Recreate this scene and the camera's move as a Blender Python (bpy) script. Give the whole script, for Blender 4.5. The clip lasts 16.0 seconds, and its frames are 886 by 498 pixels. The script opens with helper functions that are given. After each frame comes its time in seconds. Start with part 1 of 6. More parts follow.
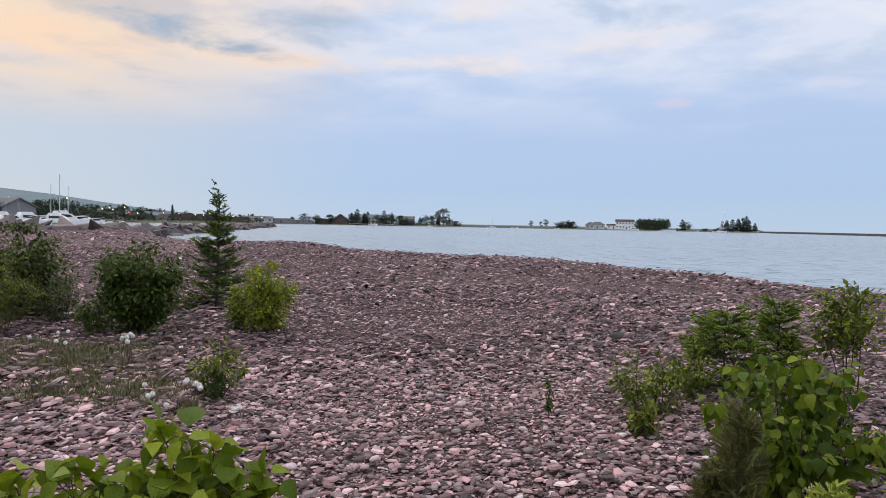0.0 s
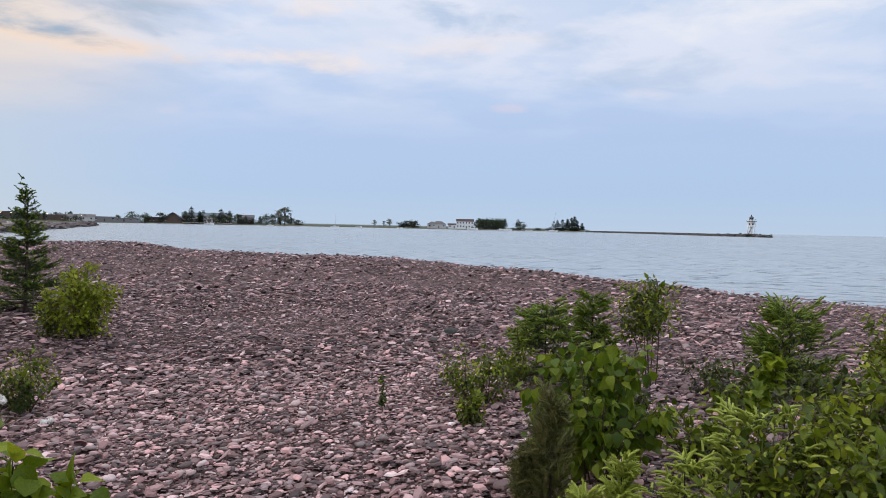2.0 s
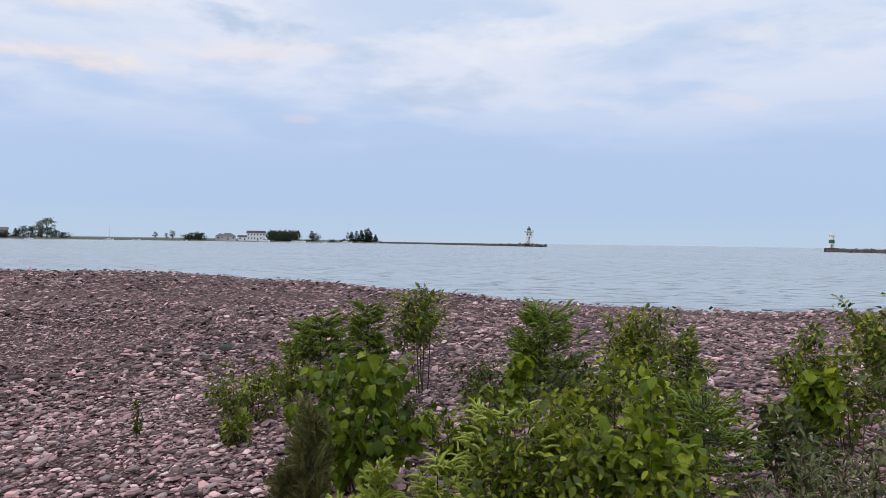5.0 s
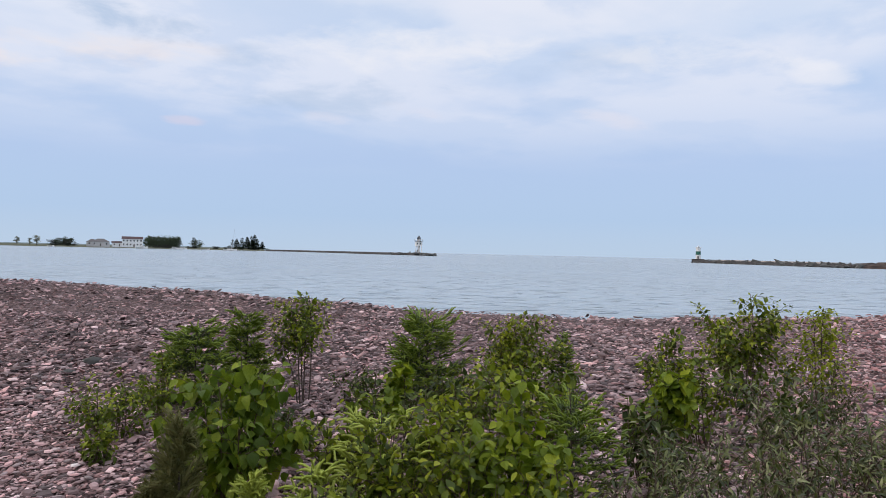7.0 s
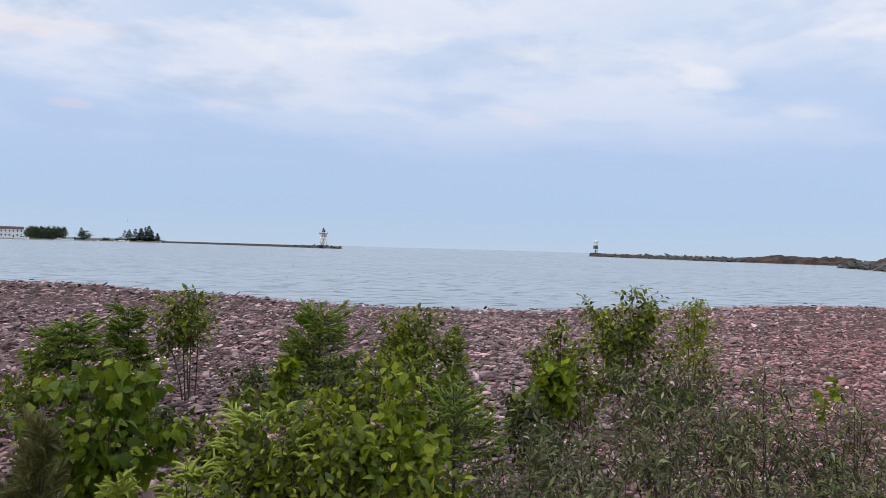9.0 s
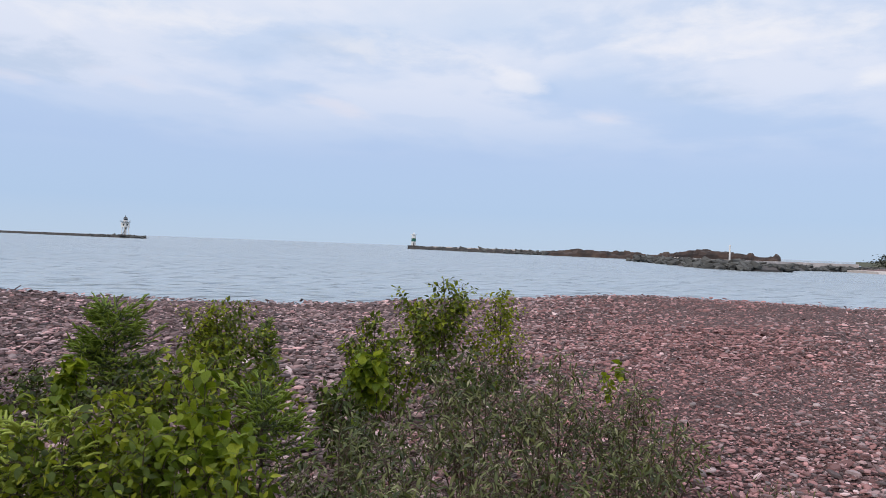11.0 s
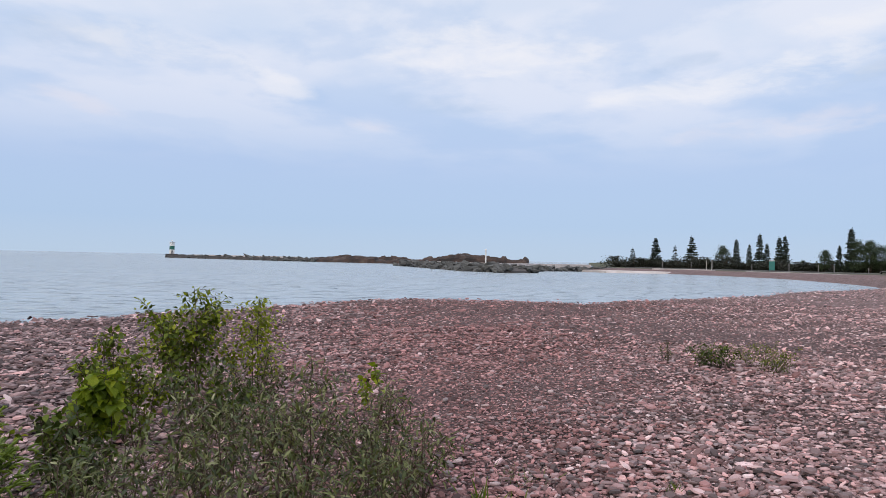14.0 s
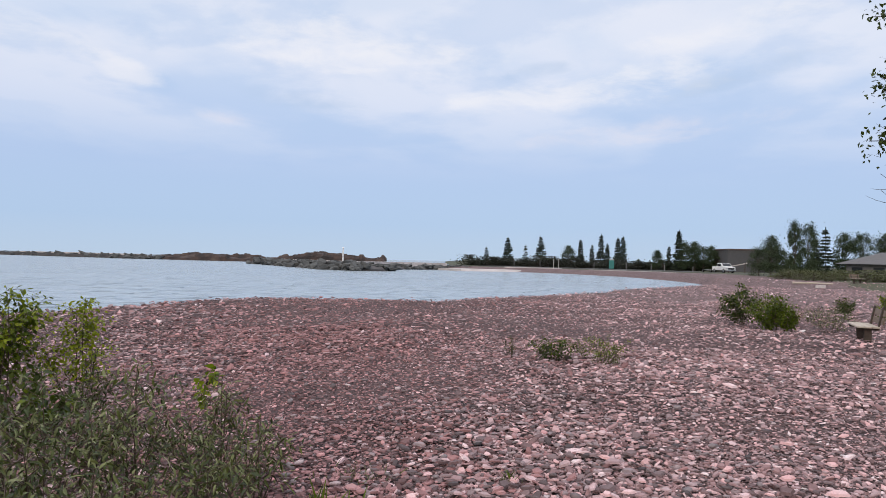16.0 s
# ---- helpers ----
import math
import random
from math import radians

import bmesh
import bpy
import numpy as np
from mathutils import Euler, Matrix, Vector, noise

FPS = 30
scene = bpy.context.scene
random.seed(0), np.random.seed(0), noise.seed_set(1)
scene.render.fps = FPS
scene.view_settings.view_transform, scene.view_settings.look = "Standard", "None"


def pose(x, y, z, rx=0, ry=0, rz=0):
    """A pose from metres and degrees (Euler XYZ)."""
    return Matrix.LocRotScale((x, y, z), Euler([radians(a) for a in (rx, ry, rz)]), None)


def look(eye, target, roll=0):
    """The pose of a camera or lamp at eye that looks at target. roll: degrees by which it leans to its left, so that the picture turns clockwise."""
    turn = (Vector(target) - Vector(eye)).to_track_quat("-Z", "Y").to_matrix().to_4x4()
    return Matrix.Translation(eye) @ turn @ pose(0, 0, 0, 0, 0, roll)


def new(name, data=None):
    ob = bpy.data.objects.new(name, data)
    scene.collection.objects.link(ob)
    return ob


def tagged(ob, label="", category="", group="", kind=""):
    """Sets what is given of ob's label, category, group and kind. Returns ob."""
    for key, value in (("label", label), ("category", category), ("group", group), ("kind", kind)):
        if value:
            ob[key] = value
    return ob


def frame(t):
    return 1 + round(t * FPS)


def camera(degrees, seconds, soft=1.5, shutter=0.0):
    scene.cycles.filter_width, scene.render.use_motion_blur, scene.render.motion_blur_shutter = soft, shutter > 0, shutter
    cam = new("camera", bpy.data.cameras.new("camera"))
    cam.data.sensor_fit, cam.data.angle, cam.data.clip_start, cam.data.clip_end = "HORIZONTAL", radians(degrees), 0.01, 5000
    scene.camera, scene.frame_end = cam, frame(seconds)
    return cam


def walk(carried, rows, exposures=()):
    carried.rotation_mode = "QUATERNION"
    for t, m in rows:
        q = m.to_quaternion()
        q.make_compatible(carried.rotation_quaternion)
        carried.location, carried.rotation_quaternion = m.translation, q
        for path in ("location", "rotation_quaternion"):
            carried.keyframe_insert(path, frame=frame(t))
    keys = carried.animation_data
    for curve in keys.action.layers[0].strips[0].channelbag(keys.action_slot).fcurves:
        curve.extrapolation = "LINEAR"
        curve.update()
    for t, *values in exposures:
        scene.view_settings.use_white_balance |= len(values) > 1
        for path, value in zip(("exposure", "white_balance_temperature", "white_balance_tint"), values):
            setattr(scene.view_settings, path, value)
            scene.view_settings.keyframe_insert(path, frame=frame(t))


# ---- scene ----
EYE = 2.0  # height of the lens above the lake
cam = camera(65.02, 16.0, 0.75)
PATH = [
    (0, 0.000, 0.000, 0.00, -2.00, -1.11),
    (0.5, -0.038, -0.044, -3.67, -2.07, -1.53),
    (1, -0.038, -0.072, -6.81, -2.13, -1.74),
    (1.5, 0.002, -0.085, -9.67, -2.04, -1.59),
    (2, 0.072, -0.110, -12.84, -1.80, -1.21),
    (2.5, 0.125, -0.119, -15.96, -1.64, -0.88),
    (3, 0.151, -0.116, -18.42, -1.46, -0.66),
    (3.5, 0.176, -0.124, -21.17, -1.26, -0.61),
    (4, 0.206, -0.142, -24.03, -1.00, -0.74),
    (4.5, 0.237, -0.150, -26.76, -0.79, -0.74),
    (5, 0.274, -0.163, -29.67, -0.56, -0.81),
    (7.5, 0.321, -0.257, -40.34, 0.32, -1.42),
    (8, 0.341, -0.290, -41.89, 0.18, -1.51),
    (8.5, 0.369, -0.316, -43.85, 0.06, -1.55),
    (11, 0.448, -0.340, -61.27, -0.22, -2.15),
    (11.5, 0.455, -0.357, -65.31, -0.11, -2.34),
    (12, 0.476, -0.366, -68.87, 0.11, -2.41),
    (12.5, 0.492, -0.381, -71.83, 0.35, -2.29),
    (13, 0.498, -0.411, -74.60, 0.60, -1.87),
    (13.5, 0.501, -0.431, -77.45, 0.76, -1.47),
    (14, 0.493, -0.453, -80.13, 0.85, -1.22),
    (14.5, 0.493, -0.478, -82.87, 0.94, -1.16),
    (15, 0.503, -0.497, -85.57, 1.02, -1.20),
    (15.5, 0.510, -0.532, -88.66, 1.01, -1.31),
    (16, 0.504, -0.565, -91.79, 0.97, -1.41),
]

walk(cam, [(t, pose(x, y, EYE, 90 + pitch, roll, yaw)) for t, x, y, yaw, pitch, roll in PATH])


# ---- sky and light ----
def lin(r, g, b):
    """Linear colour from 0..255 display values."""
    return tuple(((c / 255 + 0.055) / 1.055) ** 2.4 if c > 10 else c / 255 / 12.92 for c in (r, g, b)) + (1.0,)


SUN_BEARING, SUN_HEIGHT = -62.0, 22.0


def node(tree, kind, **values):
    n = tree.nodes.new(kind)
    for key, value in values.items():
        if key in n.inputs:
            n.inputs[key].default_value = value
    return n


def ramp(tree, stops, mode="LINEAR"):
    n = tree.nodes.new("ShaderNodeValToRGB")
    n.color_ramp.interpolation = mode
    els = n.color_ramp.elements
    while len(els) < len(stops):
        els.new(0.5)
    for e, (p, c) in zip(els, stops):
        e.position, e.color = p, c
    return n


def build_world():
    world = bpy.data.worlds.new("dusk_sky")
    scene.world = world
    world.use_nodes = True
    t = world.node_tree
    t.nodes.clear()
    L = t.links.new
    out = t.nodes.new("ShaderNodeOutputWorld")
    bg = t.nodes.new("ShaderNodeBackground")
    co = t.nodes.new("ShaderNodeTexCoord")
    sep = t.nodes.new("ShaderNodeSeparateXYZ")
    L(co.outputs["Generated"], sep.inputs[0])
    # clear and hazy sky by elevation
    base = ramp(t, [(0.0, lin(188, 209, 233)), (0.05, lin(179, 204, 236)), (0.13, lin(182, 204, 239)), (0.21, lin(193, 212, 243)),
                    (0.30, lin(212, 225, 247)), (0.45, lin(232, 236, 248)), (1.0, lin(244, 242, 246))])
    L(sep.outputs["Z"], base.inputs[0])
    # cloud deck seen in perspective
    add = node(t, "ShaderNodeMath"); add.operation = "ADD"; add.inputs[1].default_value = 0.10
    L(sep.outputs["Z"], add.inputs[0])
    dx = node(t, "ShaderNodeMath"); dx.operation = "DIVIDE"
    dy = node(t, "ShaderNodeMath"); dy.operation = "DIVIDE"
    for d, axis in ((dx, "X"), (dy, "Y")):
        L(sep.outputs[axis], d.inputs[0]); L(add.outputs[0], d.inputs[1])
    comb = t.nodes.new("ShaderNodeCombineXYZ")
    L(dx.outputs[0], comb.inputs[0]); L(dy.outputs[0], comb.inputs[1])
    n1 = node(t, "ShaderNodeTexNoise", Scale=1.5, Detail=9.0, Roughness=0.55, Distortion=0.15)
    n2 = node(t, "ShaderNodeTexNoise", Scale=1.0, Detail=8.0, Roughness=0.5, Distortion=0.15)
    shift = node(t, "ShaderNodeMapping"); shift.inputs["Location"].default_value = (3.7, 1.9, 5.0)
    L(comb.outputs[0], n1.inputs["Vector"]); L(comb.outputs[0], shift.inputs[0]); L(shift.outputs[0], n2.inputs["Vector"])
    c1 = ramp(t, [(0.48, (0, 0, 0, 1)), (0.60, (1, 1, 1, 1))], "EASE")
    c2 = ramp(t, [(0.38, (0, 0, 0, 1)), (0.57, (1, 1, 1, 1))], "EASE")
    L(n1.outputs["Fac"], c1.inputs[0]); L(n2.outputs["Fac"], c2.inputs[0])
    # clouds thin out towards the horizon
    band = ramp(t, [(0.10, (0, 0, 0, 1)), (0.23, (1, 1, 1, 1))], "EASE")
    L(sep.outputs["Z"], band.inputs[0])
    # warmth round the place where the sun went down
    dot = t.nodes.new("ShaderNodeVectorMath"); dot.operation = "DOT_PRODUCT"
    b, e = radians(-48), radians(14)
    dot.inputs[1].default_value = (math.sin(b) * math.cos(e), math.cos(b) * math.cos(e), math.sin(e))
    L(co.outputs["Generated"], dot.inputs[0])
    warm = ramp(t, [(0.72, (0, 0, 0, 1)), (0.98, (1, 1, 1, 1))], "EASE")
    L(dot.outputs["Value"], warm.inputs[0])

    def mix(a, bcol, fac, blend="MIX"):
        m = t.nodes.new("ShaderNodeMix"); m.data_type = "RGBA"; m.blend_type = blend
        for src, key in ((fac, 0), (a, 6), (bcol, 7)):
            if hasattr(src, "links"):
                L(src, m.inputs[key])
            else:
                m.inputs[key].default_value = src
        return m.outputs[2]

    def mul(a, bv):
        m = node(t, "ShaderNodeMath"); m.operation = "MULTIPLY"
        L(a, m.inputs[0])
        if hasattr(bv, "links"):
            L(bv, m.inputs[1])
        else:
            m.inputs[1].default_value = bv
        return m.outputs[0]

    bright = mix(lin(246, 245, 253), lin(255, 226, 190), warm.outputs[0])
    dark = mix(lin(181, 205, 240), lin(158, 172, 194), warm.outputs[0])
    hazy = mix(base.outputs[0], lin(206, 212, 216), mul(warm.outputs[0], 0.6))
    sky = mix(hazy, lin(250, 222, 200), mul(mul(warm.outputs[0], band.outputs[0]), 0.8))
    sky = mix(sky, bright, mul(mul(c2.outputs[0], band.outputs[0]), 0.5))
    sky = mix(sky, dark, mul(mul(c1.outputs[0], band.outputs[0]), 0.4))
    # single clouds by bearing and elevation in degrees, with ragged edges
    def calc(op, a, bv=0.0):
        m = node(t, "ShaderNodeMath"); m.operation = op
        for src, key in ((a, 0), (bv, 1)):
            if hasattr(src, "links"):
                L(src, m.inputs[key])
            else:
                m.inputs[key].default_value = src
        return m.outputs[0]

    bearing = calc("MULTIPLY", calc("ARCTAN2", sep.outputs["X"], sep.outputs["Y"]), 57.2958)
    lift = calc("MULTIPLY", calc("ARCSINE", sep.outputs["Z"]), 57.2958)
    flat = t.nodes.new("ShaderNodeCombineXYZ")
    L(calc("MULTIPLY", bearing, 0.11), flat.inputs[0]); L(calc("MULTIPLY", lift, 0.30), flat.inputs[1])
    rag = node(t, "ShaderNodeTexNoise", Scale=1.6, Detail=7.0, Roughness=0.6, Distortion=0.3)
    L(flat.outputs[0], rag.inputs["Vector"])
    ragged = calc("MULTIPLY", calc("SUBTRACT", rag.outputs["Fac"], 0.5), 4.5)

    def cloud(under, colour, strength, b0, e0, wide, tall, tilt=0.0):
        db, de = calc("SUBTRACT", bearing, b0), calc("SUBTRACT", lift, e0)
        de = calc("SUBTRACT", de, calc("MULTIPLY", db, tilt))
        u, v = calc("DIVIDE", db, wide), calc("DIVIDE", de, tall)
        far2 = calc("ADD", calc("MULTIPLY", u, u), calc("MULTIPLY", v, v))
        body = calc("MULTIPLY", calc("ADD", calc("SUBTRACT", 1.05, far2), ragged), 0.62)
        edge = ramp(t, [(0.0, (0, 0, 0, 1)), (1.0, (strength, strength, strength, 1))], "EASE")
        L(body, edge.inputs[0])
        return mix(under, colour, edge.outputs[0])

    WHITE, PALE = lin(247, 246, 251), lin(230, 228, 240)
    PEACH, CREAM, PINK, SLATE, MIST = lin(255, 222, 192), lin(252, 236, 228), lin(238, 218, 226), lin(160, 180, 203), lin(180, 201, 230)
    for colour, strength, b0, e0, wide, tall, tilt in (
            (PEACH, 0.85, -30, 12.6, 11, 1.9, -0.03), (PEACH, 0.6, -14, 12.6, 8, 1.0, -0.02), (CREAM, 0.7, 2, 12.9, 10, 1.0, 0.02), (CREAM, 0.6, -6, 17.5, 14, 1.6, 0.0),
            (CREAM, 0.4, 13, 14.4, 9, 1.2, 0.05), (MIST, 0.55, 30, 12.2, 9, 1.6, 0.05), (SLATE, 1.0, -21, 14.3, 8.5, 1.25, -0.17), (SLATE, 0.9, -32, 16.2, 7, 1.1, -0.08),
            (SLATE, 0.6, -10, 15.3, 6, 1.7, -0.05), (MIST, 0.8, 13.0, 16.6, 6.5, 1.4, -0.06), (SLATE, 0.35, -31, 10.9, 4, 0.6, 0.0), (PEACH, 0.5, -30, 10.2, 4, 0.5, -0.05),
            (MIST, 0.5, 24, 14.8, 4, 1.2, 0.0), (WHITE, 0.6, 36, 16.3, 12, 2.0, 0.0), (MIST, 0.4, 50, 15.2, 7, 1.5, 0.1), (PINK, 0.35, 18, 9.7, 1.6, 0.4, 0.0),
            (PINK, 0.3, -8.3, 8.6, 1.4, 0.6, 0.0), (PALE, 0.5, 29, 10.6, 2.4, 0.5, -0.1), (PALE, 0.6, 36, 11.6, 2.8, 0.6, -0.12), (PALE, 0.5, 52, 10.9, 3.2, 0.7, -0.2), (WHITE, 0.5, 58, 15.5, 8, 1.6, -0.1),
            (WHITE, 0.5, 67, 13.4, 3.2, 1.0, -0.3), (PALE, 0.5, 74, 10.8, 3.0, 0.6, -0.15), (MIST, 0.35, 80, 12.8, 7, 1.1, -0.05), (WHITE, 0.7, 84, 16.8, 13, 2.2, -0.05),
            (WHITE, 0.65, 104, 13.8, 14, 1.7, 0.12), (PALE, 0.55, 108, 10.6, 10, 1.1, 0.1), (MIST, 0.45, 98, 15.2, 4, 0.7, 0.1), (MIST, 0.5, 114, 14.2, 6, 1.0, 0.2), (WHITE, 0.6, 114, 17.8, 10, 1.4, 0.1)):
        sky = cloud(sky, colour, strength, b0, e0, wide, tall, tilt)
    nish = t.nodes.new("ShaderNodeTexSky")
    nish.sky_type, nish.sun_disc = "NISHITA", False
    nish.sun_elevation, nish.sun_rotation = radians(SUN_HEIGHT), radians(SUN_BEARING)
    dim = mix((0, 0, 0, 1), nish.outputs[0], 0.10)
    sky = mix(sky, dim, 0.06)
    # the overcast dome brightens towards the zenith
    zen = ramp(t, [(0.40, (1, 1, 1, 1)), (0.9, (1.85, 1.85, 1.85, 1))])
    L(sep.outputs["Z"], zen.inputs[0])
    sky = mix(sky, zen.outputs[0], 1.0, "MULTIPLY")
    L(sky, bg.inputs[0])
    bg.inputs[1].default_value = 1.0
    L(bg.outputs[0], out.inputs[0])
    sun = bpy.data.lights.new("sun", "SUN")
    sun.energy, sun.angle, sun.color = 0.8, radians(25), (1.0, 0.90, 0.80)
    b, e = radians(SUN_BEARING), radians(SUN_HEIGHT)
    new("sun", sun).matrix_world = look((0, 0, 50), Vector((0, 0, 50)) - Vector((math.sin(b) * math.cos(e), math.cos(b) * math.cos(e), math.sin(e))))


build_world()


# ---- materials ----
def surface(name, colours, scale=6.0, rough=0.8, bump=0.2, fine=60.0, island=0.0, thing=0.0, metal=0.0, through_light=0.0, stretch=(1, 1, 1), spec=0.5):
    """Noise-mixed colours with relief; island / thing: how far each piece or object differs from its neighbours."""
    m = bpy.data.materials.new(name)
    m.use_nodes = True
    t = m.node_tree
    L = t.links.new
    p = t.nodes["Principled BSDF"]
    co = t.nodes.new("ShaderNodeTexCoord")
    mp = t.nodes.new("ShaderNodeMapping"); mp.inputs["Scale"].default_value = stretch
    L(co.outputs["Object"], mp.inputs[0])
    n = node(t, "ShaderNodeTexNoise", Scale=scale, Detail=6.0, Roughness=0.6)
    L(mp.outputs[0], n.inputs["Vector"])
    fac = n.outputs["Fac"]
    spread = ramp(t, [(0.28, (0, 0, 0, 1)), (0.72, (1, 1, 1, 1))])
    L(fac, spread.inputs[0])
    fac = spread.outputs[0]
    for amount, kind, socket in ((island, "ShaderNodeNewGeometry", "Random Per Island"), (thing, "ShaderNodeObjectInfo", "Random")):
        if amount:
            src = t.nodes.new(kind)
            mx = t.nodes.new("ShaderNodeMix"); mx.inputs[0].default_value = amount
            L(fac, mx.inputs[2]); L(src.outputs[socket], mx.inputs[3])
            fac = mx.outputs[0]
    k = len(colours) - 1
    cr = ramp(t, [(i / k, (*c[:3], 1)) for i, c in enumerate(colours)])
    L(fac, cr.inputs[0])
    n2 = node(t, "ShaderNodeTexNoise", Scale=fine, Detail=4.0, Roughness=0.65)
    L(mp.outputs[0], n2.inputs["Vector"])
    grain = ramp(t, [(0.2, (0.78, 0.78, 0.78, 1)), (0.8, (1.16, 1.16, 1.16, 1))])
    L(n2.outputs["Fac"], grain.inputs[0])
    mm = t.nodes.new("ShaderNodeMix"); mm.data_type = "RGBA"; mm.blend_type = "MULTIPLY"; mm.inputs[0].default_value = 1.0
    L(cr.outputs[0], mm.inputs[6]); L(grain.outputs[0], mm.inputs[7])
    L(mm.outputs[2], p.inputs["Base Color"])
    p.inputs["Roughness"].default_value = rough
    p.inputs["Metallic"].default_value = metal
    p.inputs["Specular IOR Level"].default_value = spec
    if bump:
        bp = node(t, "ShaderNodeBump", Strength=bump, Distance=0.02)
        L(n2.outputs["Fac"], bp.inputs["Height"]); L(bp.outputs[0], p.inputs["Normal"])
    if through_light:
        tr = t.nodes.new("ShaderNodeBsdfTranslucent")
        L(mm.outputs[2], tr.inputs[0])
        ms = t.nodes.new("ShaderNodeMixShader"); ms.inputs[0].default_value = through_light
        L(p.outputs[0], ms.inputs[1]); L(tr.outputs[0], ms.inputs[2])
        L(ms.outputs[0], t.nodes["Material Output"].inputs[0])
    return m


def plain(name, colour, rough=0.6, metal=0.0, glow=0.0):
    m = surface(name, [[c * 0.86 for c in colour[:3]], [min(1, c * 1.1) for c in colour[:3]]], 3.0, rough, 0.05, 25.0, metal=metal)
    if glow:
        p = m.node_tree.nodes["Principled BSDF"]
        p.inputs["Emission Color"].default_value = (*colour[:3], 1)
        p.inputs["Emission Strength"].default_value = glow
    return m


STONES = [(0.022, 0.017, 0.018), (0.058, 0.043, 0.043), (0.115, 0.082, 0.081), (0.190, 0.135, 0.132), (0.225, 0.188, 0.189), (0.42, 0.305, 0.298), (0.70, 0.57, 0.57)]
M_STONE = surface("beach_stone", [(1.22 * r_, 1.12 * g_, 1.14 * b_) for r_, g_, b_ in STONES], 5.0, 0.72, 0.12, 90.0, island=0.82)
M_STONE_PINK = surface("clean_pink_stone", [(min(0.82, 1.7 * r_), 1.36 * g_, 1.36 * b_) for r_, g_, b_ in STONES[1:]], 5.0, 0.7, 0.12, 90.0, island=0.82)
M_STONE_RED = surface("fine_red_stone", [(1.72 * r_, 1.14 * g_, 1.12 * b_) for r_, g_, b_ in STONES[0:6]], 5.0, 0.72, 0.12, 90.0, island=0.82)
M_STONE_DARK = surface("dark_toned_stone", [(1.1 * r_, 0.98 * g_, 1.02 * b_) for r_, g_, b_ in STONES[0:5]], 5.0, 0.72, 0.12, 90.0, island=0.82)
M_STONE_ONE = surface("loose_stone", STONES[1:], 5.0, 0.7, 0.12, 90.0, thing=0.85)
M_BOULDER = surface("boulder_rock", [(0.028, 0.029, 0.028), (0.066, 0.067, 0.064), (0.13, 0.13, 0.122)], 0.8, 0.85, 0.5, 6.0, thing=0.45)
M_SPIT = surface("spit_rock", [(0.055, 0.045, 0.043), (0.13, 0.105, 0.10), (0.27, 0.215, 0.205)], 0.8, 0.85, 0.5, 6.0, thing=0.65)
M_OUTCROP = surface("lichen_bedrock", [(0.010, 0.008, 0.008), (0.026, 0.016, 0.013), (0.060, 0.034, 0.025), (0.085, 0.066, 0.045)], 0.25, 0.9, 0.8, 1.6)
M_CONCRETE = surface("pale_concrete", [(0.40, 0.36, 0.34), (0.62, 0.56, 0.54)], 0.4, 0.85, 0.2, 5.0)
M_PIER = surface("weathered_pier_and_gap_shade", [(0.042, 0.039, 0.039), (0.105, 0.096, 0.094)], 0.3, 0.9, 0.4, 2.0)
M_BARK = surface("dark_bark", [(0.035, 0.025, 0.02), (0.10, 0.075, 0.06)], 30.0, 0.85, 0.4, 120.0)
M_TWIG = surface("brown_twig", [(0.05, 0.034, 0.024), (0.125, 0.09, 0.06)], 30.0, 0.8, 0.2, 120.0)
M_LEAF = surface("green_leaf", [(0.030, 0.052, 0.004), (0.085, 0.125, 0.008), (0.19, 0.24, 0.016)], 9.0, 0.5, 0.1, 120.0, island=0.6, through_light=0.32, spec=0.3)
M_LEAF_BRIGHT = surface("bright_broad_leaf", [(0.05, 0.09, 0.005), (0.12, 0.18, 0.009), (0.22, 0.29, 0.014), (0.42, 0.45, 0.035)], 14.0, 0.5, 0.15, 90.0, thing=0.65, through_light=0.38, spec=0.3)
M_LEAF_MID = surface("mid_green_leaf", [(0.022, 0.045, 0.006), (0.058, 0.10, 0.012), (0.13, 0.19, 0.022)], 9.0, 0.5, 0.1, 120.0, island=0.6, through_light=0.32, spec=0.3)
M_LEAF_LIME = surface("lime_leaf", [(0.10, 0.14, 0.007), (0.22, 0.275, 0.014), (0.40, 0.42, 0.034)], 9.0, 0.5, 0.1, 120.0, island=0.65, through_light=0.38, spec=0.3)
M_LEAF_BIG = surface("broad_leaf", [(0.032, 0.060, 0.005), (0.080, 0.135, 0.008), (0.15, 0.215, 0.012), (0.34, 0.38, 0.028)], 14.0, 0.5, 0.15, 90.0, thing=0.65, through_light=0.34, spec=0.3)
M_LEAF_DARK = surface("dark_leaf", [(0.016, 0.030, 0.006), (0.040, 0.062, 0.010), (0.09, 0.12, 0.02)], 9.0, 0.5, 0.1, 120.0, island=0.6, through_light=0.28, spec=0.3)
M_WILLOW = surface("grey_green_willow_leaf", [(0.017, 0.029, 0.006), (0.038, 0.058, 0.011), (0.082, 0.106, 0.020), (0.18, 0.20, 0.062), (0.43, 0.43, 0.26)], 9.0, 0.5, 0.1, 120.0, island=0.75, through_light=0.25)
M_NEEDLE = surface("spruce_needle", [(0.022, 0.042, 0.007), (0.050, 0.084, 0.011), (0.10, 0.15, 0.02)], 8.0, 0.6, 0.0, 60.0, island=0.4, through_light=0.12)
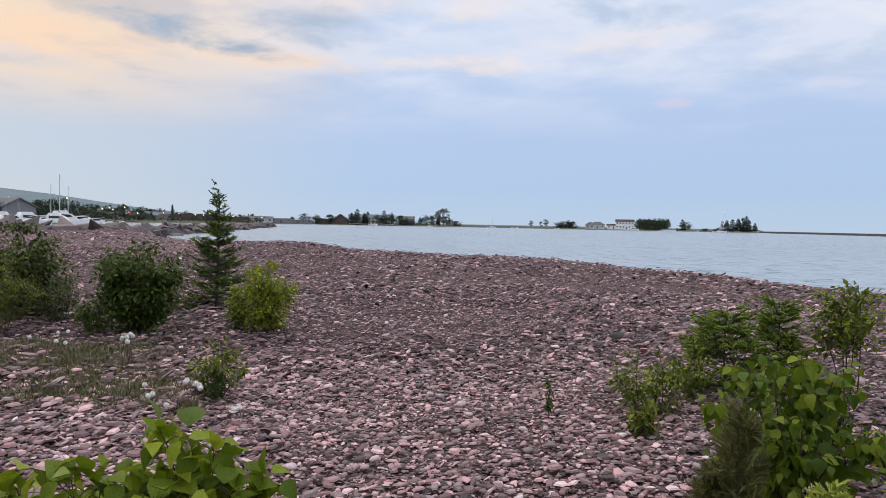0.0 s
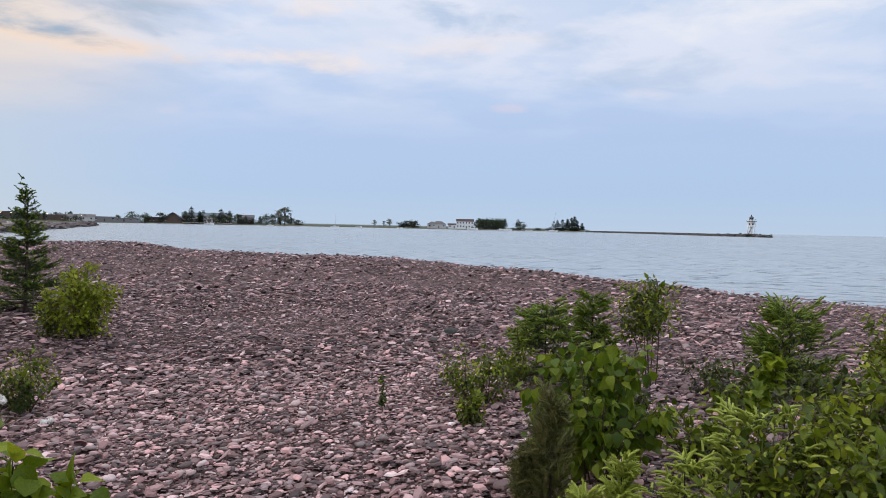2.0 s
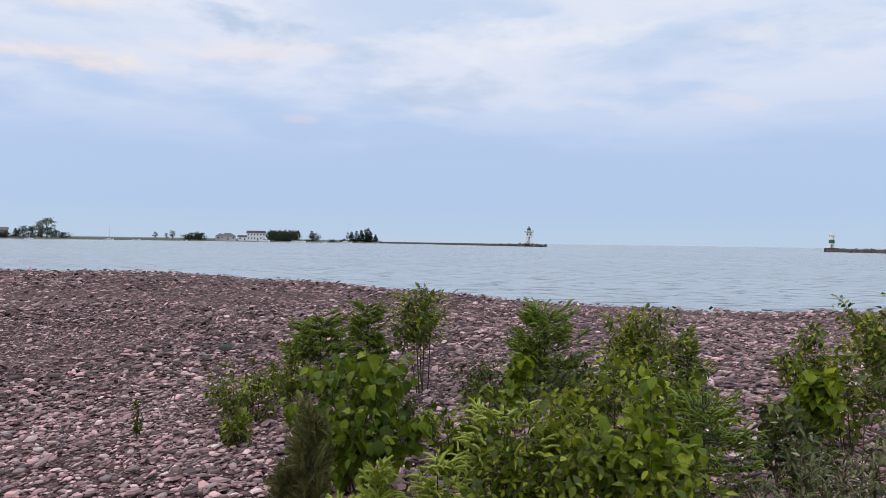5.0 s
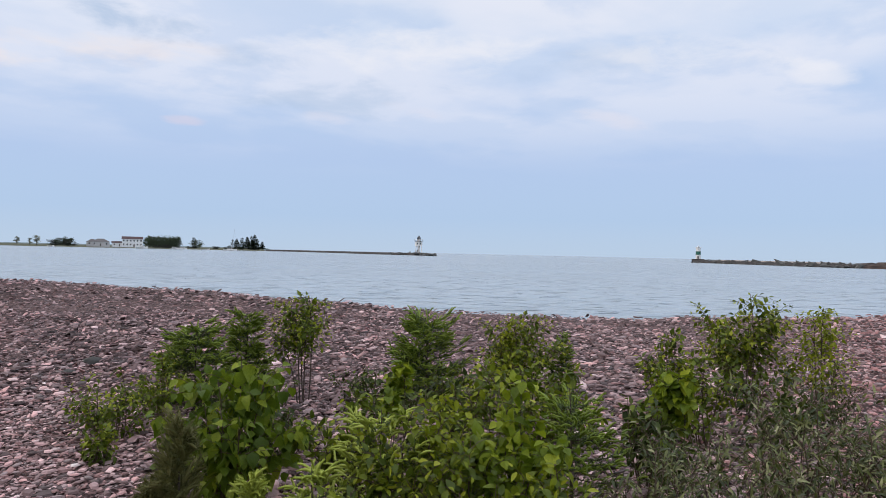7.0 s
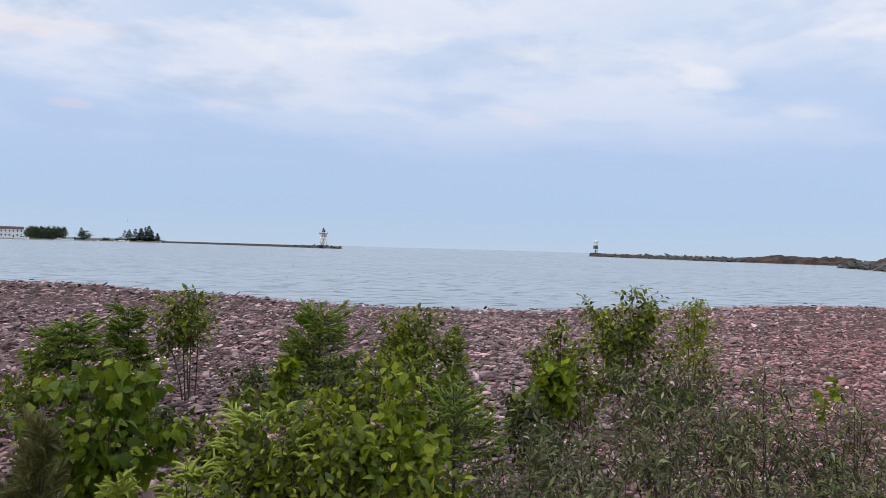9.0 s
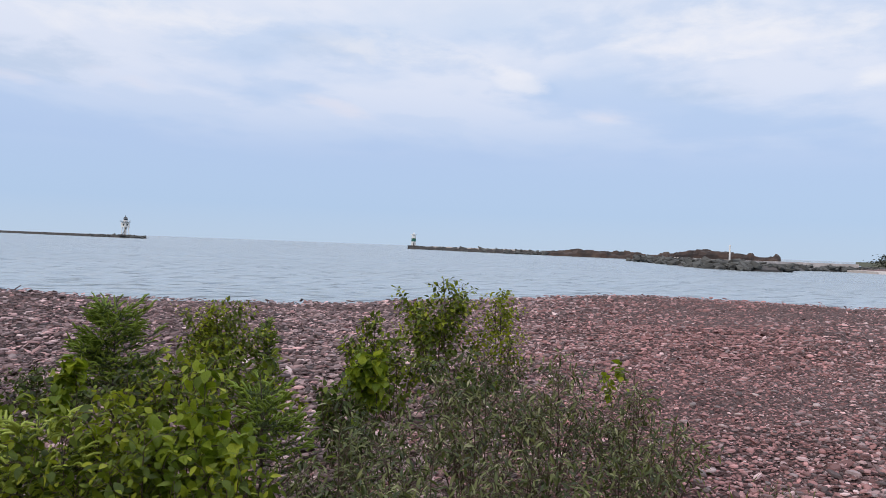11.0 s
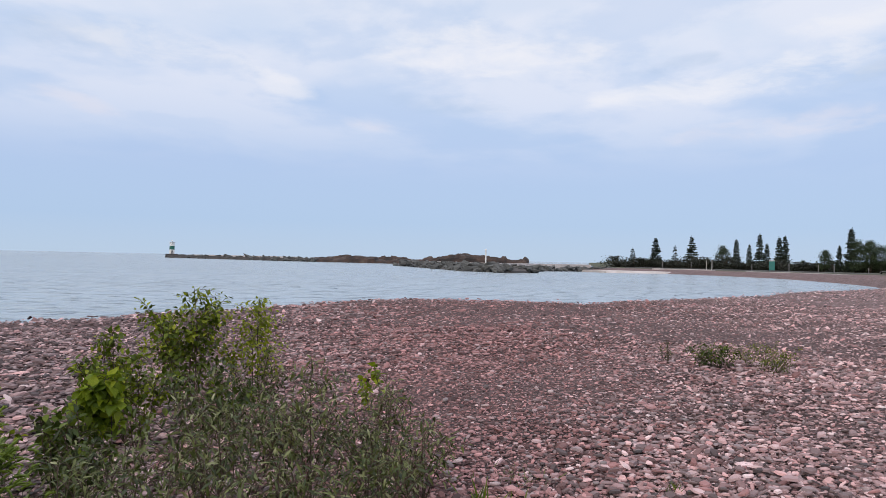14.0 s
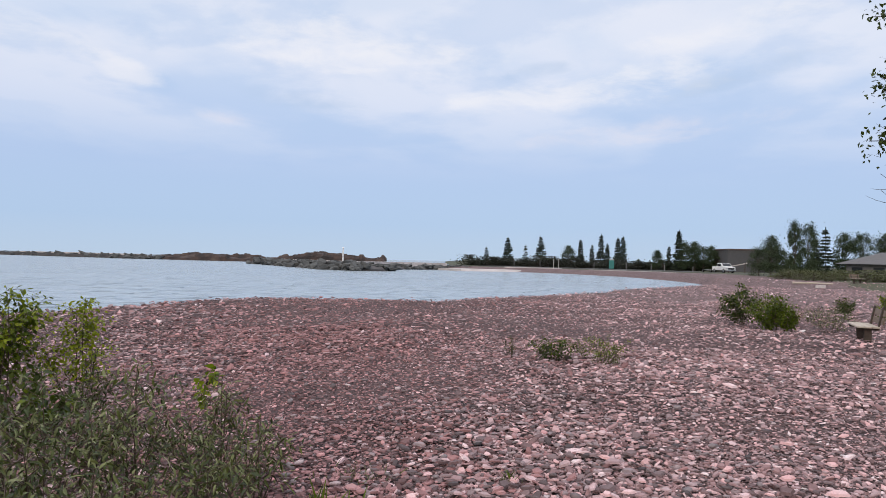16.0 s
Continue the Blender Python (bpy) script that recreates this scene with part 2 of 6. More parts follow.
M_NEEDLE_NEW = surface("new_spruce_shoot", [(0.22, 0.28, 0.03), (0.36, 0.43, 0.06), (0.48, 0.53, 0.11)], 8.0, 0.6, 0.0, 60.0, island=0.5, through_light=0.25)
M_NEEDLE_MID = surface("green_spruce_shoot", [(0.085, 0.14, 0.011), (0.165, 0.24, 0.018), (0.26, 0.34, 0.03)], 8.0, 0.6, 0.0, 60.0, island=0.5, through_light=0.2)
M_PINE = surface("pine_needle", [(0.055, 0.062, 0.014), (0.11, 0.115, 0.028), (0.22, 0.20, 0.07)], 8.0, 0.7, 0.0, 60.0, island=0.5, through_light=0.15)
M_DRY = surface("dry_grass_blade", [(0.07, 0.075, 0.03), (0.14, 0.125, 0.06), (0.24, 0.18, 0.12)], 8.0, 0.8, 0.0, 60.0, island=0.6, through_light=0.2)
M_FLUFF = surface("white_seed_fluff", [(0.65, 0.64, 0.60), (0.85, 0.84, 0.80)], 40.0, 0.9, 0.2, 200.0)
M_FAR_SPRUCE = surface("far_spruce_needle", [(0.010, 0.018, 0.011), (0.024, 0.038, 0.021), (0.045, 0.064, 0.032)], 0.8, 0.8, 0.0, 8.0, island=0.4)
M_FAR_LEAF = surface("far_tree_leaf", [(0.016, 0.030, 0.014), (0.038, 0.060, 0.024), (0.075, 0.10, 0.04)], 0.7, 0.8, 0.0, 8.0, island=0.45)
M_HEDGE = surface("dark_hedge_leaf", [(0.010, 0.014, 0.010), (0.024, 0.028, 0.018), (0.05, 0.054, 0.03)], 0.7, 0.85, 0.0, 8.0, island=0.5)
M_SCRUB = surface("olive_scrub", [(0.03, 0.04, 0.014), (0.07, 0.08, 0.025), (0.13, 0.13, 0.045)], 0.7, 0.85, 0.0, 8.0, island=0.5)
M_FAR_PALE = surface("pale_tree_leaf", [(0.10, 0.12, 0.09), (0.19, 0.20, 0.15), (0.27, 0.28, 0.22)], 0.7, 0.8, 0.0, 8.0, island=0.45)
M_WHITE = plain("white_paint", (0.80, 0.79, 0.77), 0.5)
M_GREEN = plain("green_paint", (0.015, 0.12, 0.09), 0.5)
M_TEAL = plain("teal_plastic", (0.03, 0.20, 0.18), 0.4)
M_BLACK = plain("black_paint", (0.03, 0.03, 0.032), 0.5)
M_RED_ROOF = plain("dark_red_roof", (0.065, 0.036, 0.038), 0.8)
M_GREY_ROOF = plain("grey_shingle", (0.13, 0.125, 0.125), 0.85)
M_BROWN = plain("brown_siding", (0.10, 0.065, 0.05), 0.8)
M_GREY_WALL = plain("grey_siding", (0.20, 0.19, 0.19), 0.8)
M_DARK_WALL = plain("dark_grey_cladding", (0.085, 0.083, 0.085), 0.8)
M_PALE_WALL = plain("pale_siding", (0.48, 0.46, 0.44), 0.7)
M_BLUE_ROOF = plain("slate_blue_roof", (0.14, 0.18, 0.20), 0.7)
M_GLASS = plain("dark_window_glass", (0.03, 0.035, 0.04), 0.12)
M_TYRE = plain("black_rubber", (0.02, 0.02, 0.02), 0.8)
M_CHROME = plain("bright_metal", (0.6, 0.6, 0.6), 0.3, 0.9)
M_WOOD = surface("grey_bench_wood", [(0.40, 0.34, 0.27), (0.64, 0.56, 0.46)], 4.0, 0.8, 0.3, 40.0, thing=0.3, stretch=(1, 8, 8))
M_BACK = surface("brown_bench_wood", [(0.13, 0.09, 0.065), (0.24, 0.175, 0.13)], 4.0, 0.8, 0.3, 40.0, thing=0.3, stretch=(1, 8, 8))
M_POST = surface("dark_timber", [(0.04, 0.03, 0.025), (0.10, 0.075, 0.06)], 6.0, 0.85, 0.3, 40.0)
M_LAMP = plain("lit_lamp", (1.0, 0.80, 0.52), 0.5, 0.0, 3.5)
M_SIGN = plain("red_sign_light", (1.0, 0.10, 0.08), 0.5, 0.0, 2.0)
M_ASPHALT = surface("asphalt", [(0.05, 0.05, 0.05), (0.085, 0.082, 0.08)], 0.6, 0.9, 0.2, 12.0)


def gravel_material(name, stops, grid):
    """Far shingle: stone-sized cells, each with its own tone, and sunk joints."""
    m = bpy.data.materials.new(name)
    m.use_nodes = True
    t = m.node_tree
    L = t.links.new
    p = t.nodes["Principled BSDF"]
    co = t.nodes.new("ShaderNodeTexCoord")
    v = node(t, "ShaderNodeTexVoronoi", Scale=grid, Randomness=1.0)
    L(co.outputs["Object"], v.inputs["Vector"])
    sep = t.nodes.new("ShaderNodeSeparateColor")
    L(v.outputs["Color"], sep.inputs[0])
    big = node(t, "ShaderNodeTexNoise", Scale=0.35, Detail=5.0)
    L(co.outputs["Object"], big.inputs["Vector"])
    mx = t.nodes.new("ShaderNodeMix"); mx.inputs[0].default_value = 0.35
    L(sep.outputs[0], mx.inputs[2]); L(big.outputs["Fac"], mx.inputs[3])
    k = len(stops) - 1
    cr = ramp(t, [(i / k, (*c, 1)) for i, c in enumerate(stops)])
    L(mx.outputs[0], cr.inputs[0])
    L(cr.outputs[0], p.inputs["Base Color"])
    p.inputs["Roughness"].default_value = 0.85
    bp = node(t, "ShaderNodeBump", Strength=0.9, Distance=0.05)
    inv = node(t, "ShaderNodeMath"); inv.operation = "SUBTRACT"; inv.inputs[0].default_value = 1.0
    L(v.outputs["Distance"], inv.inputs[1])
    L(inv.outputs[0], bp.inputs["Height"]); L(bp.outputs[0], p.inputs["Normal"])
    return m


M_GRAVEL = gravel_material("pink_shingle", [(0.95 * r_, 0.80 * g_, 0.78 * b_) for r_, g_, b_ in STONES[0:6]], 14.0)
# finer stones in the gaps, darkened in place of the shade down there
M_GRIT = gravel_material("gap_shaded_grit", [(0.72 * r_, 0.56 * g_, 0.55 * b_) for r_, g_, b_ in STONES[0:6]], 26.0)
M_SOIL = surface("turf", [(0.028, 0.034, 0.014), (0.052, 0.058, 0.024), (0.085, 0.08, 0.042)], 0.2, 0.95, 0.3, 6.0)
# distance haze is mixed into the hills' blue-green colour
M_HILL = surface("hazy_wooded_hill", [(0.09, 0.145, 0.165), (0.14, 0.195, 0.215)], 0.02, 0.95, 0.3, 0.15)


def water_material():
    m = bpy.data.materials.new("lake_water")
    m.use_nodes = True
    t = m.node_tree
    L = t.links.new
    p = t.nodes["Principled BSDF"]
    p.inputs["Base Color"].default_value = (0.30, 0.36, 0.40, 1)
    p.inputs["Roughness"].default_value = 0.22
    p.inputs["IOR"].default_value = 1.4
    co = t.nodes.new("ShaderNodeTexCoord")
    mp = t.nodes.new("ShaderNodeMapping")
    mp.vector_type = "TEXTURE"
    mp.inputs["Rotation"].default_value = (0, 0, radians(-45))
    mp.inputs["Scale"].default_value = (2.4, 1.0, 1.0)
    L(co.outputs["Object"], mp.inputs[0])
    a = node(t, "ShaderNodeTexNoise", Scale=1.3, Detail=2.5, Roughness=0.5, Distortion=0.3)
    b = node(t, "ShaderNodeTexNoise", Scale=0.06, Detail=2.0, Roughness=0.5)
    L(mp.outputs[0], a.inputs["Vector"]); L(mp.outputs[0], b.inputs["Vector"])
    # calm lanes and ruffled patches
    calm = ramp(t, [(0.35, (0.35, 0.35, 0.35, 1)), (0.65, (1, 1, 1, 1))])
    L(b.outputs["Fac"], calm.inputs[0])
    mu = node(t, "ShaderNodeMath"); mu.operation = "MULTIPLY"
    L(a.outputs["Fac"], mu.inputs[0]); L(calm.outputs[0], mu.inputs[1])
    # scattered short wavelets
    c = node(t, "ShaderNodeTexNoise", Scale=1.7, Detail=1.5, Roughness=0.5, Distortion=0.4)
    L(mp.outputs[0], c.inputs["Vector"])
    peak = ramp(t, [(0.58, (0, 0, 0, 1)), (0.74, (1, 1, 1, 1))], "EASE")
    L(c.outputs["Fac"], peak.inputs[0])
    mix_h = node(t, "ShaderNodeMath"); mix_h.operation = "MULTIPLY_ADD"; mix_h.inputs[1].default_value = 0.8
    L(peak.outputs[0], mix_h.inputs[0]); L(mu.outputs[0], mix_h.inputs[2])
    bp = node(t, "ShaderNodeBump", Strength=1.0, Distance=1.1)
    L(mix_h.outputs[0], bp.inputs["Height"]); L(bp.outputs[0], p.inputs["Normal"])
    return m


M_WATER = water_material()


# ---- mesh helpers ----
def mesh_np(name, verts, faces, mat, smooth=True, mats=None, index=None):
    """A mesh from arrays: verts (n, 3); faces one (m, k) array or a list of such."""
    faces = faces if isinstance(faces, list) else [faces]
    me = bpy.data.meshes.new(name)
    loops = np.concatenate([f.ravel() for f in faces]).astype(np.int32)
    sizes = np.concatenate([np.full(len(f), f.shape[1]) for f in faces])
    me.vertices.add(len(verts)); me.loops.add(len(loops)); me.polygons.add(len(sizes))
    me.vertices.foreach_set("co", np.ascontiguousarray(verts, dtype=np.float32).ravel())
    me.loops.foreach_set("vertex_index", loops)
    starts = np.concatenate([[0], np.cumsum(sizes)[:-1]]).astype(np.int32)
    me.polygons.foreach_set("loop_start", starts)
    me.update(calc_edges=True)
    me.polygons.foreach_set("use_smooth", np.full(len(sizes), smooth))
    for m in (mats or [mat]):
        me.materials.append(m)
    if index is not None:
        me.polygons.foreach_set("material_index", index.astype(np.int32))
    me.validate()
    return me


def part(name, bm, mat, parent=None, label=""):
    """A bmesh, or a mesh, as one object under its thing."""
    if isinstance(bm, bmesh.types.BMesh):
        me = bpy.data.meshes.new(name)
        bm.to_mesh(me)
        bm.free()
        me.materials.append(mat)
    else:
        me = bm
    ob = new(name, me)
    if parent is not None:
        ob.parent = parent
    return tagged(ob, label)


def box(bm, x0, y0, z0, x1, y1, z1, bevel=0.0):
    r = bmesh.ops.create_cube(bm, size=1.0)
    vs = r["verts"]
    for v in vs:
        v.co = Vector((x0 if v.co.x < 0 else x1, y0 if v.co.y < 0 else y1, z0 if v.co.z < 0 else z1))
    if bevel:
        es = list({e for v in vs for e in v.link_edges})
        bmesh.ops.bevel(bm, geom=es, offset=bevel, segments=2, affect="EDGES", profile=0.6)
    return vs


def boxed(*args, bevel=0.0):
    bm = bmesh.new()
    box(bm, *args, bevel=bevel)
    return bm


def cyl(bm, x, y, z0, z1, r0, r1=None, seg=12):
    r = bmesh.ops.create_cone(bm, cap_ends=True, segments=seg, radius1=r0, radius2=r0 if r1 is None else r1, depth=z1 - z0)
    bmesh.ops.translate(bm, verts=r["verts"], vec=(x, y, (z0 + z1) / 2))
    return r["verts"]


def cyld(*args, **kw):
    bm = bmesh.new()
    cyl(bm, *args, **kw)
    return bm


def rod(bm, a, b, r0, r1=None, seg=6):
    a, b = Vector(a), Vector(b)
    d = b - a
    res = bmesh.ops.create_cone(bm, cap_ends=True, segments=seg, radius1=r0, radius2=r0 if r1 is None else r1, depth=d.length)
    bmesh.ops.transform(bm, matrix=Matrix.Translation((a + b) / 2) @ d.to_track_quat("Z", "Y").to_matrix().to_4x4(), verts=res["verts"])


def rodded(*args, **kw):
    bm = bmesh.new()
    rod(bm, *args, **kw)
    return bm


def prism(points, y0, y1):
    """A solid from an outline in x, z, drawn out along y."""
    bm = bmesh.new()
    fr = [bm.verts.new((x, y0, z)) for x, z in points]
    bk = [bm.verts.new((x, y1, z)) for x, z in points]
    bm.faces.new(fr)
    bm.faces.new(bk[::-1])
    n = len(points)
    for i in range(n):
        bm.faces.new((fr[(i + 1) % n], fr[i], bk[i], bk[(i + 1) % n]))
    bmesh.ops.recalc_face_normals(bm, faces=bm.faces)
    return bm


# ---- the lie of the land: bearings clockwise from the first view, metres from the camera's first place ----
CREST_B = [-40, -22.7, -19, -13.9, -10.7, -7.5, 0.8, 10, 13.6, 16.7, 20.9, 24.3, 30.7, 35.6, 42, 48, 54, 60, 66.5, 70.4, 75.4, 79.5, 84, 88.3, 92.8, 96, 101.8, 105.4, 107.1, 112.2]
CREST_E = [1.2, 1.3, 1.77, 1.66, 1.76, 2.22, 2.55, 2.82, 2.95, 3.3, 3.6, 3.97, 4.45, 4.77, 5.05, 5.12, 5.0, 4.72, 4.3, 3.95, 3.57, 3.33, 3.31, 3.43, 3.37, 2.98, 2.58, 2.2, 1.88, 1.46]
DROP_B = [-40, -22.7, -19, -10, -7.5, 10, 17, 24, 35, 42, 60, 70, 80, 93, 102, 107, 112.2]
DROP = [1.3, 1.6, 1.0, 1.0, 1.1, 1.1, 1.15, 1.25, 1.35, 1.4, 1.4, 1.35, 1.3, 1.35, 1.4, 1.5, 1.8]
FAR_B = [-180, -33, -23, -14, -10, 24.2, 25.0, 91.8, 92.2, 97, 101.8, 106.2, 110.5, 112.2, 114, 180]
FAR_R = [330, 330, 420, 600, 670, 690, 9000, 9000, 150, 153, 141, 125, 100, 88, 70, 70]
HILL_B, HILL_E = [-60, -40, -32.5, -29.4, -26.5, -23.4, -18, -12], [2.2, 2.0, 1.85, 1.55, 1.15, 0.75, 0.25, 0.0]


def smooth(a, b, x):
    t = np.clip((x - a) / (b - a), 0, 1)
    return t * t * (3 - 2 * t)


def height(b, r):
    """Height of the ground above the lake at bearing b (degrees) and distance r."""
    b, r = np.asarray(b, float), np.asarray(r, float)
    tan_e = np.tan(np.radians(np.interp(b, CREST_B, CREST_E)))
    d = np.interp(b, DROP_B, DROP)
    rc = d / tan_e
    rw = rc + 0.6 * (EYE / tan_e - rc) + 0.3
    slope = (EYE - d) / np.maximum(rw - rc, 0.5)
    t = np.clip((r - 6) / np.maximum(rc - 6, 1), 0, 1)
    sea = EYE - (1.6 + (d - 1.6) * t)
    sea = np.where(r > rc, EYE - d - slope * np.maximum(r - rc, 0), sea)
    # left: shingle running to the boulder spit, then the harbour basin
    left = np.interp(r, [6, 20, 60, 72, 84], [0.4, 0.62, 0.98, 0.9, -1.5])
    right = np.interp(r, [6, 20, 40, 80, 110, 150, 300, 4900], [0.4, 0.5, 0.45, 0.25, 0.5, 0.95, 1.5, 6.0])
    near = sea + (left - sea) * smooth(-21.5, -24.5, b) + (right - sea) * smooth(111.6, 114.5, b) * (b > 100)
    near = np.where(b < -60, near + (right - near) * smooth(-60, -75, b), near)
    near = np.maximum(near, -1.8)
    rf = np.exp(np.interp(b, FAR_B, np.log(FAR_R)))
    far = np.clip((r - rf) * 0.12, -1.8, np.where(b > 60, 0.8, 1.6)) + np.maximum(r - rf, 0) * np.where(b > 60, 0.003, 0.0015)
    # past the boat ramp the land ends in a causeway
    far = np.where((b > 80) & (b < 93.5), np.minimum(far, 0.6), far)
    h = np.maximum(near, far)
    hill = np.interp(b, HILL_B, HILL_E, left=2.2, right=0)
    h = h + 2500 * np.tan(np.radians(hill)) * smooth(900, 2500, r)
    return h


def place(b, r):
    return r * math.sin(radians(b)), r * math.cos(radians(b))


def ground_z(b, r):
    return float(height(b, r))


def stand(name, b, r, label="", category="", group="", turn=0.0, z=None, scale=1.0):
    """An Empty for a thing at that bearing and distance; its -y side faces the camera."""
    x, y = place(b, r)
    root = new(name)
    root.empty_display_size = 0.1
    root.location = (x, y, ground_z(b, r) if z is None else z)
    root.rotation_euler = (0, 0, radians(-b + turn))
    root.scale = (scale,) * 3
    return tagged(root, label, category, group)


def relief(x, y):
    """Uneven ground of the shingle bank, from a few crossing swells."""
    return 0.028 * np.sin(x * 0.9 + 1.3 * np.sin(y * 0.45)) + 0.022 * np.sin(y * 1.4 + 1.1 * np.sin(x * 0.8 + 2)) + 0.012 * np.sin(2.9 * x + 2.3 * y) + 0.010 * np.sin(3.7 * y - 2.1 * x)


def full_height(b, r):
    x, y = r * np.sin(np.radians(b)), r * np.cos(np.radians(b))
    fade = smooth(2, 4, r) * (1 - smooth(25, 70, r))
    return height(b, r) + relief(x, y) * fade


def build_ground():
    bs = np.concatenate([np.arange(-50, 132, 0.35), np.arange(132, 310, 4.0)])
    rs = np.concatenate([np.linspace(0.4, 40, 110), np.geomspace(41, 4900, 90)])
    B, R = np.meshgrid(bs, rs, indexing="ij")
    Bw = np.where(B > 180, B - 360, B)
    Z = full_height(Bw, R)
    V = np.stack([R * np.sin(np.radians(B)), R * np.cos(np.radians(B)), Z], -1).reshape(-1, 3)
    nb, nr = len(bs), len(rs)
    i, j = np.meshgrid(np.arange(nb), np.arange(nr - 1), indexing="ij")
    i2 = (i + 1) % nb
    F = np.stack([i * nr + j, i * nr + j + 1, i2 * nr + j + 1, i2 * nr + j], -1).reshape(-1, 4)
    hub = len(V)
    V = np.vstack([V, [[0, 0, 0.4]]])
    k = np.arange(nb)
    T = np.stack([np.full(nb, hub), k * nr, ((k + 1) % nb) * nr], -1)
    rmid, bmid = R[:, :-1].ravel(), Bw[:, :-1].ravel()
    turf = ((bmid > 90) & (rmid > np.interp(bmid, [90, 113, 118, 125], [175, 125, 95, 60]))) | ((bmid < 60) & (rmid > 330)) | (bmid < -60) & (rmid > 40)
    idx = np.where(turf, 1, 0)
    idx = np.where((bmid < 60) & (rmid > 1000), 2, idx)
    idx = np.where((rmid < np.where((bmid > -40) & (bmid < 129), 33, 7.4)), 3, idx)
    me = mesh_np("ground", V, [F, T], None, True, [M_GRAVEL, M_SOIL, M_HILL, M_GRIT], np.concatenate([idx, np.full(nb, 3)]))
    return tagged(part("ground", me, None), "pink and grey shingle beach running into turf and low hills", "ground", kind="structure")


GROUND = build_ground()


def build_water():
    a = np.radians(np.arange(0, 360, 3.0))
    rs = np.array([8.0, 60, 300, 1200, 4900])
    V = np.concatenate([np.stack([r * np.sin(a), r * np.cos(a), np.zeros_like(a)], -1) for r in rs])
    n = len(a)
    k = np.arange(n)
    F = np.concatenate([np.stack([q * n + k, (q + 1) * n + k, (q + 1) * n + (k + 1) % n, q * n + (k + 1) % n], -1) for q in range(len(rs) - 1)])
    return tagged(part("water", mesh_np("water", V, F, M_WATER), None), "pale blue rippled lake water at dusk", "water", kind="structure")


build_water()


# ---- shingle: joined stones ----
def stone_field(name, rng, b0, b1, r0, r1, per_m2, size, sides, label):
    """Flat worn stones lying on the bank between two bearings and two distances."""
    area = 0.5 * radians(b1 - b0) * (r1 * r1 - r0 * r0)
    n = int(area * per_m2)
    k = np.arange(n)
    u = (k * 0.7548776662 + rng.uniform(0, 0.35 / np.sqrt(n), n)) % 1
    v = (k * 0.5698402909 + rng.uniform(0, 0.35 / np.sqrt(n), n)) % 1
    b = b0 + (b1 - b0) * u
    r = np.sqrt(r0 * r0 + (r1 * r1 - r0 * r0) * v)
    # only the part that the water leaves dry
    grassy = smooth(6.3, 7.2, r) * (1 - smooth(9.6, 11, r)) * smooth(-20, -24, b)
    keep = (full_height(np.where(b > 180, b - 360, b), r) > -0.02) & (rng.uniform(0, 1, n) > 0.55 * grassy)
    b, r = b[keep], r[keep]
    b = np.where(b > 180, b - 360, b)
    n = len(b)
    x, y = r * np.sin(np.radians(b)), r * np.cos(np.radians(b))
    patch = 0.5 + 0.5 * np.sin(x * 0.55 + 1.7 * np.sin(y * 0.4)) * np.sin(y * 0.62 + 1.2)
    fine = 0.62 + 0.5 * patch
    fine *= 1 - 0.24 * np.exp(-((b - 84) / 13) ** 2) - 0.2 * smooth(84, 98, b) * smooth(7, 9, r)
    L = size * fine * np.exp(rng.normal(0, 0.38, n))
    L = np.minimum(L, size * (2.6 if r0 < 10 else 1.7))
    wid = L * rng.uniform(0.48, 0.9, n)
    thick = np.minimum(L * rng.uniform(0.10, 0.20, n), 0.025 if r0 < 10 else 0.04)
    ring = np.arange(sides) * 2 * np.pi / sides
    ang = ring[None, :] + rng.uniform(-0.22, 0.22, (n, sides))
    rad = rng.uniform(0.66, 1.18, (n, sides))
    cx, cy = np.cos(ang) * rad, np.sin(ang) * rad
    zlow, zmid = np.full((n, sides), -0.35), np.full((n, sides), 0.42) + rng.uniform(-0.08, 0.08, (n, sides))
    tx = np.concatenate([cx, cx * 0.86], 1) * (L / 2)[:, None]
    ty = np.concatenate([cy, cy * 0.86], 1) * (wid / 2)[:, None]
    tz = np.concatenate([zlow, zmid], 1) * thick[:, None]
    # shoulder of the upper ring drawn in
    tx[:, sides:2 * sides] *= 0.9
    ty[:, sides:2 * sides] *= 0.9
    spin = rng.uniform(0, 2 * np.pi, n)
    tilt, way = np.minimum(np.abs(rng.normal(0.0, np.where(rng.uniform(0, 1, n) < 0.22, 0.5, 0.2))), 0.7), rng.normal(-0.6, 1.3, n)
    c, s = np.cos(spin)[:, None], np.sin(spin)[:, None]
    ax, ay = c * tx - s * ty, s * tx + c * ty
    az = tz + np.tan(tilt)[:, None] * (ax * np.cos(way)[:, None] + ay * np.sin(way)[:, None])
    z = full_height(b, r) + thick * 0.35 + rng.uniform(0.0, 0.045, n) * (L / 0.08)
    V = np.stack([ax + x[:, None], ay + y[:, None], az + z[:, None]], -1)
    k = 2 * sides
    i = np.arange(sides)
    i2 = (i + 1) % sides
    quads = np.stack([i, i2, i2 + sides, i + sides], -1)
    # cleaner, pinker stones towards the beach's open end; paler mix close by below bearing 20 and scattered elsewhere
    clean = (rng.uniform(0, 1, n) < 0.18 + 0.45 * smooth(86, 114, b) + 0.32 * (1 - smooth(5, 11, r)) * (b < 20)).astype(np.int32)
    # fine dark red gravel thrown up in one stretch of the bank
    red = rng.uniform(0, 1, n) < 0.85 * np.exp(-((b - 85) / 15) ** 2)
